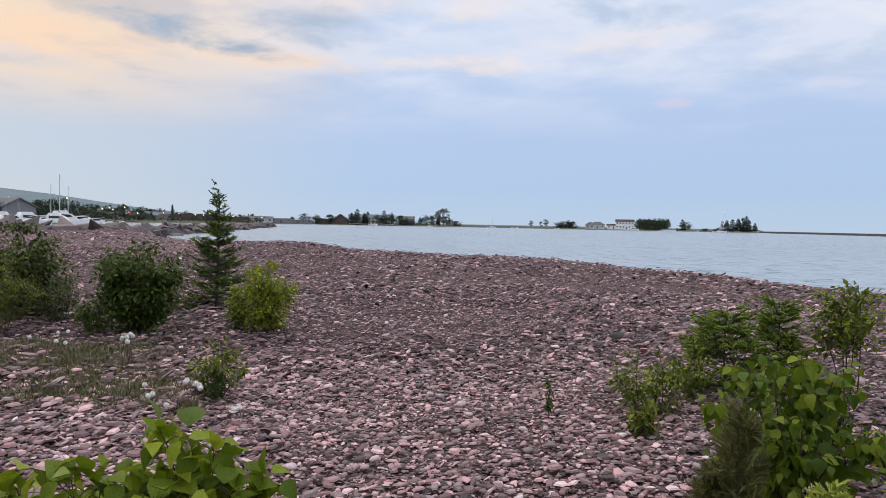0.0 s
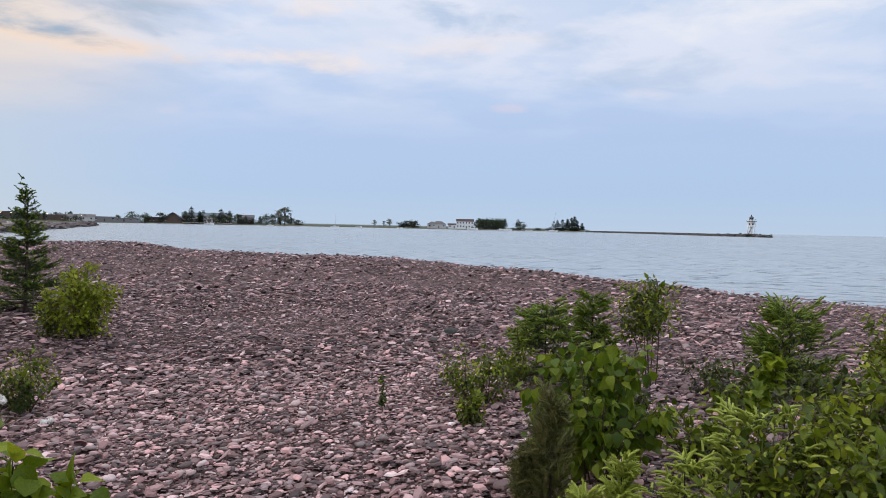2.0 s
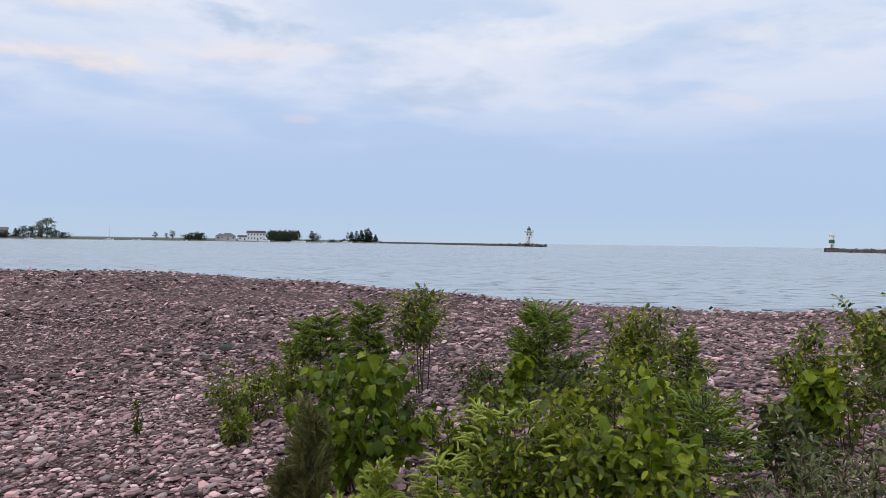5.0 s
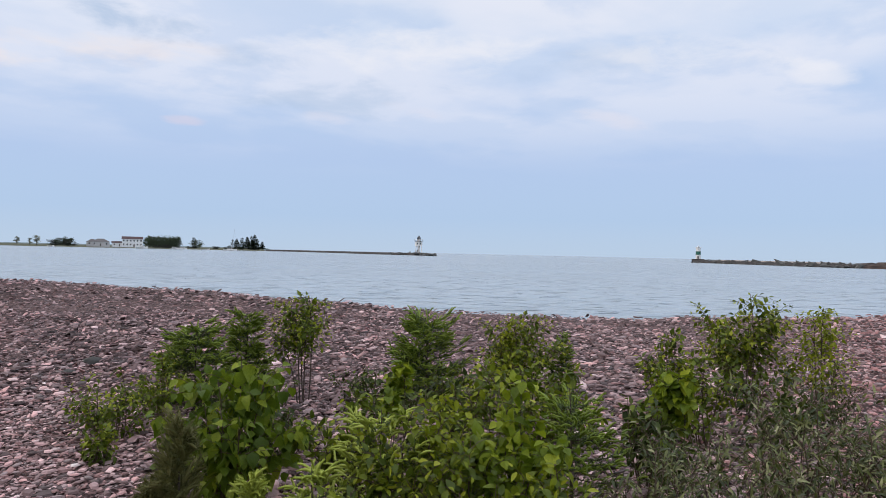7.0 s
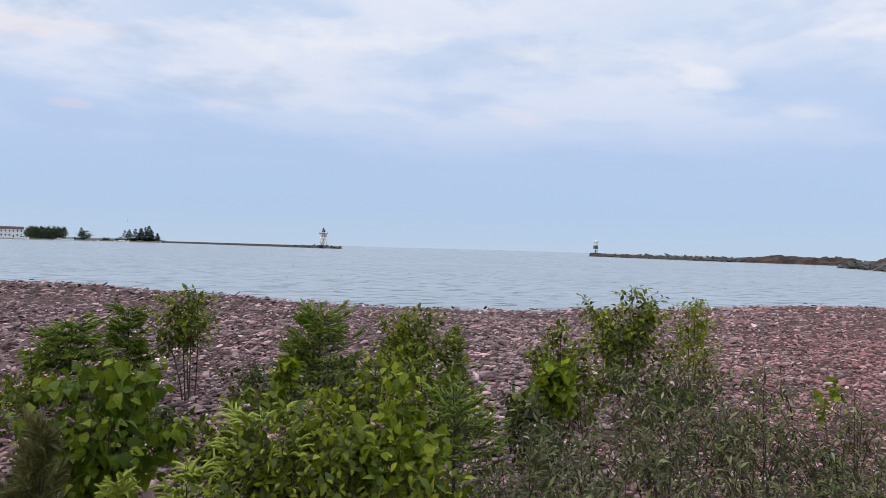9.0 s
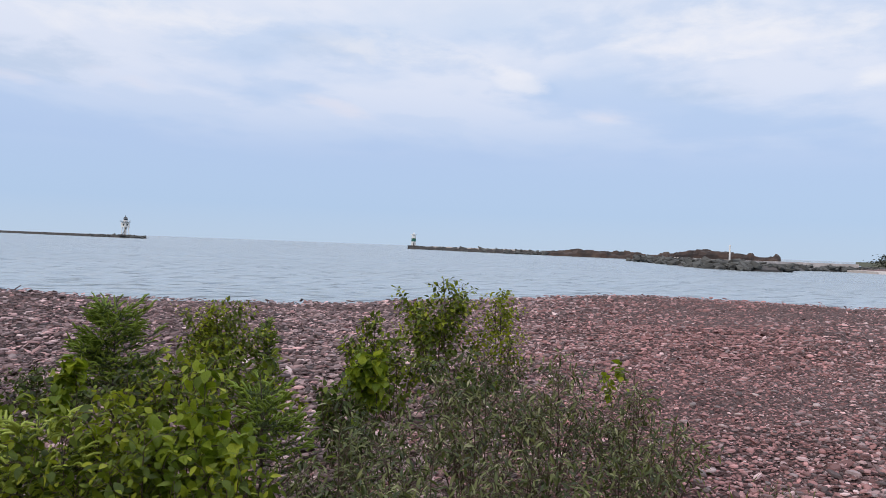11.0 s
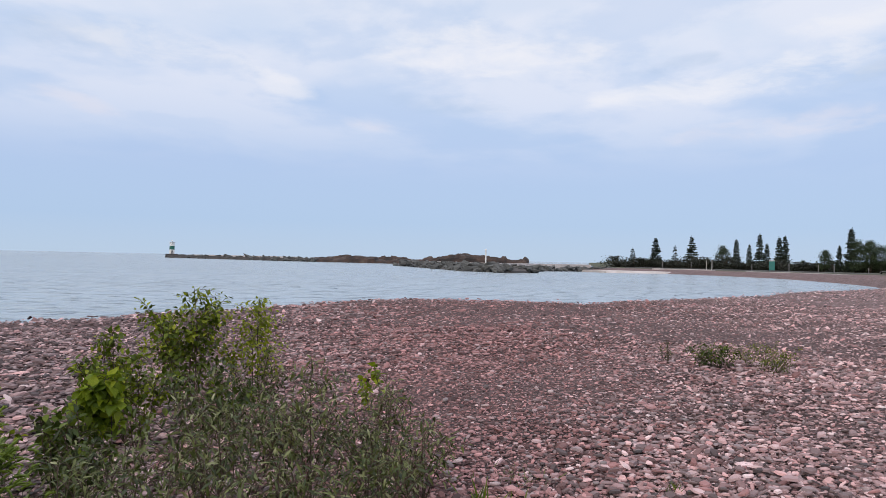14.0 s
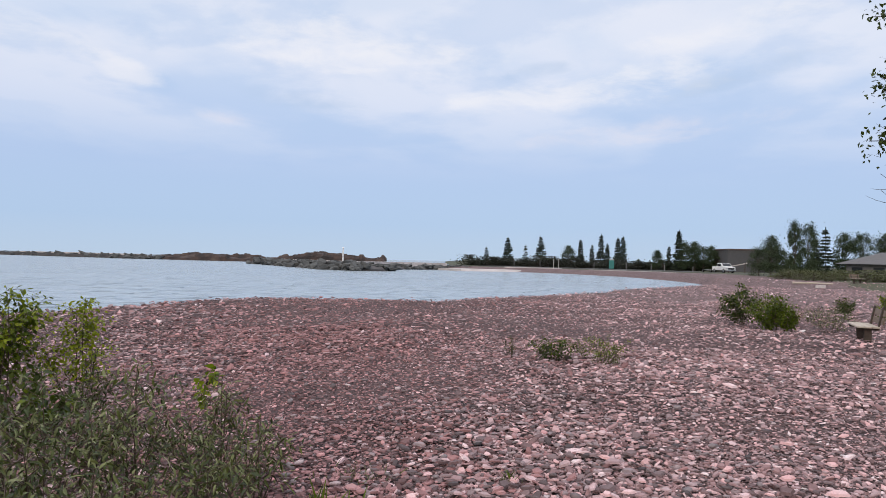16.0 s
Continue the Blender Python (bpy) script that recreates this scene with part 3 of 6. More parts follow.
    # darker stone mix, up to half the stones, below bearing 70 and past 6 m
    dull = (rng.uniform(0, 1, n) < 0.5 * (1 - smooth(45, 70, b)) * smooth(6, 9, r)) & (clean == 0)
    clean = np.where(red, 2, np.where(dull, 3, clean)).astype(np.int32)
    off = (np.arange(n) * k)[:, None, None]
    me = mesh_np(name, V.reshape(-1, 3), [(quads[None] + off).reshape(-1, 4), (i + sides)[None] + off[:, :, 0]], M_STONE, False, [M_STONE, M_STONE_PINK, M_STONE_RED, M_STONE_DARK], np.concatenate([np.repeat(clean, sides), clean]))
    ob = part(name, me, None)
    return tagged(ob, label, "gravel", kind="stuff")


RNG = np.random.default_rng(11)


# ---- plants ----
def leaf_shape(width, fold, droop, tip=1.0):
    """A leaf of length 1 along +y, folded on its midrib; verts and triangles."""
    st = [(0.22, 0.78), (0.48, 1.0), (0.78, 0.55 * tip)]
    V = [(0, 0, 0)]
    for s, w in st:
        hw = width / 2 * w
        z = -droop * s * s
        V += [(-hw, s, z + fold * hw), (0, s, z), (hw, s, z + fold * hw)]
    V.append((0, 1, -droop))
    F = [(0, 2, 1), (0, 3, 2)]
    for q in (1, 4):
        F += [(q, q + 1, q + 4), (q, q + 4, q + 3), (q + 1, q + 2, q + 5), (q + 1, q + 5, q + 4)]
    F += [(7, 8, 10), (8, 9, 10)]
    return np.array(V, float), np.array(F)


BLADE = (np.array([(-0.06, 0, 0), (0.06, 0, 0), (0, 1, 0)], float), np.array([(0, 1, 2)]))


def strew(shape, P, D, size, rng, wide=None):
    """Copies of a leaf shape at points P, pointing along D; joined verts and triangles."""
    V0, F0 = shape
    n = len(P)
    D = D / (np.linalg.norm(D, axis=1, keepdims=True) + 1e-9)
    up = np.tile([0.0, 0.0, 1.0], (n, 1)) + rng.normal(0, 0.45, (n, 3))
    X = np.cross(D, up)
    X /= np.linalg.norm(X, axis=1, keepdims=True) + 1e-9
    Z = np.cross(X, D)
    size = np.asarray(size)[:, None, None]
    w = np.ones(n) if wide is None else wide
    V = P[:, None, :] + size * (V0[None, :, 0:1] * w[:, None, None] * X[:, None, :] + V0[None, :, 1:2] * D[:, None, :] + V0[None, :, 2:3] * Z[:, None, :])
    F = F0[None] + (np.arange(n) * len(V0))[:, None, None]
    return V.reshape(-1, 3), F.reshape(-1, 3)


def tube(points, r0, r1, sides=5):
    """A tapered stem along a line of points."""
    P = np.asarray(points, float)
    n = len(P)
    T = np.gradient(P, axis=0)
    T /= np.linalg.norm(T, axis=1, keepdims=True) + 1e-9
    ref = np.where(np.abs(T[:, 2:3]) > 0.9, [[1.0, 0, 0]], [[0, 0, 1.0]])
    A = np.cross(T, ref); A /= np.linalg.norm(A, axis=1, keepdims=True) + 1e-9
    Bv = np.cross(T, A)
    rad = np.linspace(r0, r1, n)[:, None, None]
    a = np.arange(sides) * 2 * np.pi / sides
    V = P[:, None, :] + rad * (np.cos(a)[None, :, None] * A[:, None, :] + np.sin(a)[None, :, None] * Bv[:, None, :])
    i, k = np.meshgrid(np.arange(n - 1), np.arange(sides), indexing="ij")
    k2 = (k + 1) % sides
    F = np.stack([i * sides + k, i * sides + k2, (i + 1) * sides + k2, (i + 1) * sides + k], -1).reshape(-1, 4)
    return V.reshape(-1, 3), F


def join(pieces):
    Vs, Fs, o = [], [], 0
    for V, F in pieces:
        Vs.append(V); Fs.append(F + o); o += len(V)
    return np.concatenate(Vs), np.concatenate(Fs)


def bend(a, b, sag, n=6):
    """Points from a to b, bowed by the vector sag."""
    t = np.linspace(0, 1, n)[:, None]
    return (1 - t) * np.asarray(a)[None] + t * np.asarray(b)[None] + (4 * t * (1 - t)) * np.asarray(sag)[None]


def small_leaf(width, fold, droop):
    return (np.array([(0, 0, 0), (-width / 2, 0.42, fold * width / 2 - droop * 0.2), (0, 0.45, -droop * 0.2), (width / 2, 0.42, fold * width / 2 - droop * 0.2), (0, 1, -droop)], float),
            np.array([(0, 2, 1), (0, 3, 2), (1, 2, 4), (2, 3, 4)]))


LEAF_OVAL = small_leaf(0.58, 0.25, 0.18)
LEAF_ROUND = leaf_shape(0.82, 0.22, 0.22, 1.1)
LEAF_HEART = leaf_shape(0.78, 0.30, 0.30, 0.85)
LEAF_NARROW = small_leaf(0.30, 0.35, 0.30)
NEAR_OVAL = leaf_shape(0.56, 0.28, 0.22)
NEAR_NARROW = leaf_shape(0.25, 0.4, 0.42)
SEED = [100]


def next_rng():
    SEED[0] += 1
    return np.random.default_rng(SEED[0])


def shrub(b, r, h, w, stems, leaves, leaf, shape, mat, label, bare=0.3, droop=0.2, category="shrub", name="shrub", depth=None, single=False, group="", twig=0.27, stem_mat=None, lean=(0, 0), thick=0.006, top=0.6, fill=1.3, fresh_lit=None):
    """A leafy shrub: several stems from one root, twigs, and leaves on the twigs. single: every leaf an object of its own."""
    rng = next_rng()
    root = stand(name, b, r, label, category, group)
    h *= 1.07
    if r < 6.7:
        shape = {id(LEAF_OVAL): NEAR_OVAL, id(LEAF_NARROW): NEAR_NARROW}.get(id(shape), shape)
    depth = depth or w * 0.8
    fresh_lit = fresh_lit or (M_LEAF_LIME if mat is M_LEAF else M_LEAF if mat is M_LEAF_DARK else None)
    P, D, S, young, twigs = [], [], [], [], []

    def leafy(line, size, first, hang):
        """Leaves set in a spiral along a shoot, smaller towards its tip."""
        seg = np.linalg.norm(np.diff(line, axis=0), axis=1).sum()
        n = max(3, int(seg * (1 - first) / (size * 0.42)))
        t = first + (1 - first) * (np.arange(n) + rng.uniform(0, 0.6, n)) / n
        k = np.linspace(0, 1, len(line))
        pts = np.stack([np.interp(t, k, line[:, c]) for c in range(3)], -1)
        axis = (line[-1] - line[0]) / (np.linalg.norm(line[-1] - line[0]) + 1e-9)
        side = np.cross(axis, [0.3, 0.2, 1.0]); side /= np.linalg.norm(side) + 1e-9
        other = np.cross(axis, side)
        turn = np.arange(n) * 2.4 + rng.uniform(0, 6.3)
        out = np.cos(turn)[:, None] * side + np.sin(turn)[:, None] * other
        tip = np.clip((t - 0.7) / 0.3, 0, 1)[:, None]
        d = out * (1 - 0.5 * tip) + axis * (0.35 + 0.7 * tip) + rng.normal(0, 0.22, (n, 3))
        d[:, 2] -= hang * (1 - 0.6 * tip[:, 0])
        P.append(pts + out * size * 0.12)
        D.append(d)
        S.append(size * rng.uniform(0.75, 1.2, n) * (1 - 0.5 * np.clip((t - 0.6) / 0.4, 0, 1)))
        # paler upper shoot ends: young growth, also standing in for light from above
        young.append((t > 0.5) & (pts[:, 2] > 0.45 * h))

    per = max(3, int(w * twig / (leaf * 0.42)))
    shoots = max(3, int(2.4 * leaves * (0.55 + 0.45 * fill) / per / stems))
    for q in range(stems):
        a = 2 * np.pi * (q + rng.uniform(-0.3, 0.3)) / stems
        reach = np.sqrt(rng.uniform(0.06, 1.0)) if q else 0.1
        hh = h * (1.04 if q == 0 else rng.uniform(top, 1.0)) * (1 - 0.25 * reach * reach)
        end = np.array([lean[0] + np.cos(a) * w / 2 * reach, lean[1] + np.sin(a) * depth / 2 * reach, hh])
        start = np.array([np.cos(a) * w * 0.07, np.sin(a) * w * 0.07, -0.03])
        line = bend(start, end, rng.normal(0, 0.04 * h, 3) + [0, 0, 0.05 * h], 8)
        V, F = tube(line, thick, thick * 0.3, 5)
        part("stem", mesh_np("stem", V, F, stem_mat or M_TWIG), None, root)
        leafy(line, leaf * 0.95, max(0.55, bare), droop)
        for k in range(shoots):
            t = bare + (1 - bare) * rng.uniform(0, 1) ** 0.8 * 0.96
            p = np.array([np.interp(t, np.linspace(0, 1, 8), line[:, c]) for c in range(3)])
            az = rng.uniform(0, 2 * np.pi)
            d = np.array([np.cos(az), np.sin(az) * depth / w, rng.uniform(-0.1, 0.95)])
            e = p + d * w * twig * rng.uniform(0.55, 1.25) * (1.25 - 0.6 * t)
            off = np.array([(e[0] - lean[0]) / (w * 0.56), (e[1] - lean[1]) / (depth * 0.56)])
            away = np.hypot(*off)
            if away > 1:
                e[:2] = np.array(lean) + (e[:2] - np.array(lean)) / away
            e[2] = max(0.03, min(e[2], h * 0.98))
            tl = bend(p, e, (0, 0, 0.03), 4)
            twigs.append(tube(tl, thick * 0.45, thick * 0.15, 3))
            leafy(tl, leaf, 0.12, droop)
    V, F = join(twigs)
    tagged(part("twig_wood", mesh_np("twig_wood", V, F, stem_mat or M_TWIG), None, root), kind="stuff")
    P, D, S, young = np.concatenate(P), np.concatenate(D), np.concatenate(S), np.concatenate(young)
    if single:
        metas = [mesh_np("leaf", *leaf_shape(0.74 + 0.07 * q, 0.22 + 0.08 * q, 0.2 + 0.12 * q, 0.9), mat) for q in range(4)]
        for p, d, s in zip(P, D, S):
            ob = part("leaf", metas[int(rng.integers(4))], None, root)
            d = Vector(d).normalized()
            up = Vector(rng.normal(0, 0.4, 3)) + Vector((0, 0, 1))
            xx = d.cross(up).normalized()
            zz = xx.cross(d)
            m = Matrix((xx, d, zz)).transposed().to_4x4()
            ob.matrix_basis = Matrix.Translation(p) @ m @ Matrix.Diagonal((s, s, s, 1))
    else:
        # darker leaves left below stand in for the shaded inside
        young = young & (rng.uniform(0, 1, len(P)) < 0.72) & (fresh_lit is not None)
        V, F = strew(shape, P[~young], D[~young], S[~young], rng)
        tagged(part("foliage", mesh_np("foliage", V, F, mat), None, root), kind="stuff")
        if young.any():
            V, F = strew(shape, P[young], D[young], S[young] * 0.9, rng)
            tagged(part("young_toplit_foliage", mesh_np("young_toplit_foliage", V, F, fresh_lit), None, root, "lighter upper leaves, young growth with light from above painted in"), kind="stuff")
    return root


def conifer_parts(rng, h, w, whorls, needle, density, blade, droop=-0.1, start=0.06, shoot=0.0, pitch=0.25, open_top=0.0, round_=0.62):
    """Trunk, branch wood and needles of a young spruce of height h and width w."""
    trunk = tube(bend((0, 0, -0.05), (rng.normal(0, 0.02) * h, rng.normal(0, 0.02) * h, h), rng.normal(0, 0.01 * h, 3), 8), 0.018 * h, 0.003 * h, 6)
    wood, P, D, tips = [], [], [], []

    def dress(a, e, dens):
        L = np.linalg.norm(e - a)
        n = max(3, int(L * dens))
        t = rng.uniform(0.05, 1, n)
        P.append(a + (e - a) * t[:, None])
        axis = (e - a) / (L + 1e-9)
        dd = axis[None] * 0.75 + rng.normal(0, 0.62, (n, 3)) + np.array([0, 0, 0.2])
        D.append(dd)

    for k in range(whorls):
        f = start + (1 - start) * (k / whorls) ** 0.9
        z = h * f
        reach = w / 2 * (1 - f) ** round_ * rng.uniform(0.8, 1.1) + 0.03 * w
        for q in range(int(rng.integers(5, 9))):
            a = rng.uniform(0, 2 * np.pi)
            L = reach * rng.uniform(0.65, 1.1)
            rise = L * (pitch + 0.28 * f + droop * (1 - f)) * rng.uniform(0.6, 1.3)
            s = np.array([0, 0, max(0.02 * h, z + rng.normal(0, 0.06 * h))])
            e = s + np.array([np.cos(a) * L, np.sin(a) * L, rise])
            line = bend(s, e, (0, 0, -0.08 * L), 4)
            wood.append(tube(line, 0.006 * h * (1.1 - f), 0.0012 * h, 4))
            for c in range(3):
                dress(line[c], line[c + 1], density)
            tips.append((e, e - line[2]))
            side = np.array([-np.sin(a), np.cos(a), 0.0])
            for u in np.arange(0.25, 0.95, 0.16 if L > 0.15 * w else 0.3):
                for sg in (-1, 1):
                    u = u + rng.uniform(-0.08, 0.08)
                    p = line[0] + (e - line[0]) * u + np.array([0, 0, -0.08 * L * 4 * u * (1 - u)])
                    ee = p + (side * sg * rng.uniform(0.4, 1.0) + (e - s) / (L + 1e-9) * 0.6 + np.array([0, 0, rng.uniform(-0.3, 0.22)])) * L * 0.52 * (1.05 - u) * rng.uniform(0.7, 1.2)
                    dress(p, ee, density)
                    tips.append((ee, ee - p))
    dress(np.array([0, 0, h * 0.75]), np.array([0, 0, h]), density * (1 - open_top))
    tips.append((np.array([0, 0, h]), np.array([0, 0, 1.0])))
    P, D = np.concatenate(P), np.concatenate(D)
    return trunk, join(wood), P, D, tips


def spruce(b, r, h, w, label, whorls=12, needle=0.022, density=420, mat=None, shoot_mat=None, shoot=0.05, name="young_spruce", droop=-0.1, pitch=0.25, group="", category="spruce", start=0.05, shoot_share=0.55, wide=2.8, round_=0.62):
    rng = next_rng()
    root = stand(name, b, r, label, category, group)
    trunk, wood, P, D, tips = conifer_parts(rng, h, w, whorls, needle, density, BLADE, droop, start, shoot, pitch, 0.0, round_)
    part("trunk", mesh_np("trunk", *trunk, M_BARK), None, root)
    tagged(part("branch_wood", mesh_np("branch_wood", *wood, M_BARK), None, root), kind="stuff")
    V, F = strew(BLADE, P, D, needle * rng.uniform(0.7, 1.25, len(P)), rng, np.full(len(P), wide))
    tagged(part("needles", mesh_np("needles", V, F, mat or M_NEEDLE), None, root), kind="stuff")
    if shoot_mat:
        PP, DD, cores = [], [], []
        for e, d in tips:
            if rng.uniform() > shoot_share:
                continue
            L = shoot * rng.uniform(0.7, 1.3)
            ax = d / (np.linalg.norm(d) + 1e-9) + np.array([0, 0, 0.08]) + rng.normal(0, 0.22, 3)
            ax /= np.linalg.norm(ax)
            n = 48
            t = rng.uniform(0, 1, n)
            arc = np.array([0, 0, 0.16 * L])
            core = tube(bend(e - ax * 0.2 * L, e + ax * L, arc, 4), 0.004 + 0.07 * L, 0.003 + 0.02 * L, 6)
            cores.append((core[0], np.concatenate([core[1][:, :3], core[1][:, [0, 2, 3]]])))
            PP.append(e + ax * L * t[:, None] + 4 * (t * (1 - t))[:, None] * arc)
            DD.append(ax[None] * 0.9 + rng.normal(0, 0.6, (n, 3)))
        PP, DD = np.concatenate(PP), np.concatenate(DD)
        V, F = strew(BLADE, PP, DD, needle * 0.72 * rng.uniform(0.7, 1.2, len(PP)), rng, np.full(len(PP), wide * 1.15))
        V, F = join([(V, F)] + cores)
        tagged(part("new_growth", mesh_np("new_growth", V, F, shoot_mat), None, root, "pale new growth"), kind="stuff")
    return root


def tuft(b, r, h, w, n, mat, label, name="grass_tuft", lean=0.6, wide=1.3, category="grass", group=""):
    """Thin blades from one root."""
    rng = next_rng()
    root = stand(name, b, r, label, category, group)
    P = np.c_[rng.normal(0, w / 3, n), rng.normal(0, w / 3, n), np.full(n, -0.01)]
    D = np.c_[rng.normal(0, lean, (n, 2)), np.ones(n)]
    V, F = strew(leaf_shape(0.05, 0.3, 0.25), P, D, h * rng.uniform(0.4, 1.1, n), rng, np.full(n, wide))
    tagged(part("grass", mesh_np("grass", V, F, mat), None, root), kind="stuff")
    return root


def dandelion(b, r, heads, h, label="white dandelion clocks on thin reddish stalks", leaf=True):
    rng = next_rng()
    root = stand("dandelion", b, r, label, "dandelion", "dandelions on the shingle")
    for q in range(heads):
        e = np.array([rng.normal(0, 0.05), rng.normal(0, 0.05), h * rng.uniform(0.8, 1.08)])
        V, F = tube(bend((rng.normal(0, 0.015), 0, -0.01), e, rng.normal(0, 0.012, 3), 6), 0.003, 0.0022, 5)
        part("stalk", mesh_np("stalk", V, F, M_TWIG), None, root)
        n = 110
        d = rng.normal(0, 1, (n, 3))
        d /= np.linalg.norm(d, axis=1, keepdims=True)
        V, F = strew(BLADE, np.tile(e, (n, 1)) + d * 0.004, d, np.full(n, 0.026) * rng.uniform(0.85, 1.05, n), rng, np.full(n, 4.5))
        ring = np.arange(8) * np.pi / 4
        core = np.concatenate([[e + [0, 0, 0.02]], *[e + np.c_[np.cos(ring) * 0.023 * s, np.sin(ring) * 0.023 * s, np.full(8, z)] for s, z in ((0.75, 0.013), (1, 0), (0.75, -0.013))], [e - [0, 0, 0.02]]])
        k = np.arange(8)
        k2 = (k + 1) % 8
        CF = np.concatenate([np.c_[np.zeros(8, int), 1 + k, 1 + k2]] + [np.concatenate([np.c_[q + k, q + 8 + k, q + 8 + k2], np.c_[q + k, q + 8 + k2, q + k2]]) for q in (1, 9)] + [np.c_[np.full(8, 25), 17 + k2, 17 + k]])
        V, F = join([(V, F), (core, CF)])
        part("seed_head", mesh_np("seed_head", V, F, M_FLUFF), None, root)
    if leaf:
        n = 14
        d = np.c_[rng.normal(0, 1, (n, 2)), rng.uniform(0.15, 0.6, n)]
        V, F = strew(LEAF_NARROW, np.zeros((n, 3)), d, rng.uniform(0.06, 0.12, n), rng)
        part("leaves", mesh_np("leaves", V, F, M_DRY), None, root)
    return root


# plants on the left of the first view
shrub(-31.5, 12.0, 1.30, 2.0, 13, 3000, 0.085, LEAF_OVAL, M_LEAF_DARK, "dense dark green shrub on the shingle", bare=0.06)
shrub(-32.6, 10.6, 0.95, 1.1, 9, 1500, 0.055, LEAF_NARROW, M_LEAF, "dusky brown-green shrub beside darker leaves", bare=0.1)
shrub(-29.0, 11.2, 0.62, 1.0, 8, 800, 0.045, LEAF_OVAL, M_LEAF_DARK, "low dark shrub at the foot of a bigger one", bare=0.05)
shrub(-23.7, 10.2, 1.10, 1.42, 13, 2400, 0.085, LEAF_OVAL, M_LEAF_MID, "round mid-green broadleaf shrub on the shingle", bare=0.04)
shrub(-26.6, 10.0, 0.55, 0.6, 7, 330, 0.06, LEAF_OVAL, M_LEAF_MID, "small green shrub beside the round one", bare=0.1)
spruce(-18.0, 11.8, 1.87, 1.72, "young dark green spruce with an open leader", 24, 0.028, 360, M_NEEDLE, M_NEEDLE_MID, 0.05, droop=-0.12, shoot_share=0.4, round_=1.1)
shrub(-14.2, 9.6, 0.88, 0.86, 10, 900, 0.075, LEAF_OVAL, M_LEAF_LIME, "yellow-green leafy shrub beside a young spruce", bare=0.06)
shrub(-16.3, 9.8, 0.5, 0.5, 5, 260, 0.06, LEAF_OVAL, M_LEAF, "low green shrub beside a lime one", bare=0.1)
shrub(-18.0, 6.4, 0.48, 0.62, 8, 330, 0.045, LEAF_OVAL, M_LEAF, "small thin-leaved green shrub on stones", bare=0.1)
spruce(-17.9, 6.25, 0.28, 0.26, "tiny dark spruce seedling among stones", 6, 0.018, 420, M_NEEDLE, None, name="spruce_seedling")
for b, r, k, h in ((-24.3, 8.1, 8, 0.33), (-19.6, 6.1, 5, 0.24), (-29.0, 8.9, 2, 0.16), (-28.7, 9.6, 2, 0.15), (-23.6, 6.7, 1, 0.14), (-22.3, 6.2, 2, 0.14), (-16.2, 5.8, 2, 0.08), (-30.6, 9.5, 1, 0.14), (-21.2, 5.9, 1, 0.1)):
    dandelion(b, r, k, h)
for q in range(90):
    g = random.Random(q)
    tuft(g.uniform(-34.5, -21.5), g.uniform(6.5, 9.6), g.uniform(0.08, 0.18), 0.48, 150, M_DRY if q % 3 else M_WILLOW, "thin dry grass tuft between stones", group="grass on the shingle")
for b, r, h in ((-24.6, 7.9, 0.22), (-19.6, 6.0, 0.2), (-20.6, 6.1, 0.16), (-23.2, 6.9, 0.14), (-22.0, 6.5, 0.13)):
    tuft(b, r, h, 0.09, 70, M_DRY, "dry reddish grass tuft beside dandelions", group="grass on the shingle")
shrub(-18.6, 2.5, 0.76, 0.46, 6, 90, 0.095, LEAF_ROUND, M_LEAF_BRIGHT, "poplar sapling with bright round leaves", bare=0.35, single=True, name="poplar_sapling", category="sapling", thick=0.005)
shrub(-23.0, 2.55, 0.80, 0.74, 11, 230, 0.095, LEAF_ROUND, M_LEAF_BRIGHT, "poplar sapling with large round bright leaves", top=0.85, bare=0.35, single=True, name="poplar_sapling", category="sapling", thick=0.005)
shrub(-14.6, 2.6, 0.64, 0.34, 4, 40, 0.10, LEAF_ROUND, M_LEAF_BRIGHT, "small poplar shoot with round leaves", bare=0.4, single=True, name="poplar_sapling", category="sapling", thick=0.004)
shrub(-31.5, 2.9, 0.58, 0.34, 4, 40, 0.09, LEAF_ROUND, M_LEAF_BRIGHT, "low poplar shoot with yellow-green leaves", bare=0.4, single=True, name="poplar_sapling", category="sapling", thick=0.004)
# middle of the view
shrub(8.9, 5.65, 0.30, 0.16, 3, 34, 0.035, LEAF_OVAL, M_LEAF_DARK, "thin twig with a few small leaves on bare stones", name="seedling", category="seedling", thick=0.003)
tuft(7.5, 5.6, 0.10, 0.12, 40, M_DRY, "small dry grass tuft on stones", group="grass on the shingle")
# thicket on the right of the first view
shrub(27.0, 4.45, 0.83, 0.95, 14, 400, 0.088, LEAF_HEART, M_LEAF_BIG, "bushy poplar with large drooping heart-shaped leaves", bare=0.15, droop=1.1, single=True, name="poplar_bush", category="bush", thick=0.007)
spruce(23.7, 3.86, 0.66, 0.20, "young brownish pine with upright candles", 5, 0.06, 260, M_PINE, M_PINE, 0.10, name="young_pine", category="pine", pitch=1.6, wide=0.6)
spruce(22.2, 3.95, 0.30, 0.30, "low fuzzy young pine on stones", 5, 0.06, 300, M_PINE, M_PINE, 0.06, name="young_pine", category="pine", pitch=0.7, wide=0.6)
spruce(22.4, 7.05, 0.80, 1.15, "bushy green spruce with layered branches", 13, 0.022, 330, M_NEEDLE, M_NEEDLE_MID, 0.07, pitch=0.12, round_=0.5, shoot_share=0.9)
spruce(26.0, 7.46, 0.88, 0.80, "narrow green spruce beside a bushy one", 11, 0.022, 330, M_NEEDLE, M_NEEDLE_MID, 0.065, pitch=0.12, round_=0.5, shoot_share=0.9)
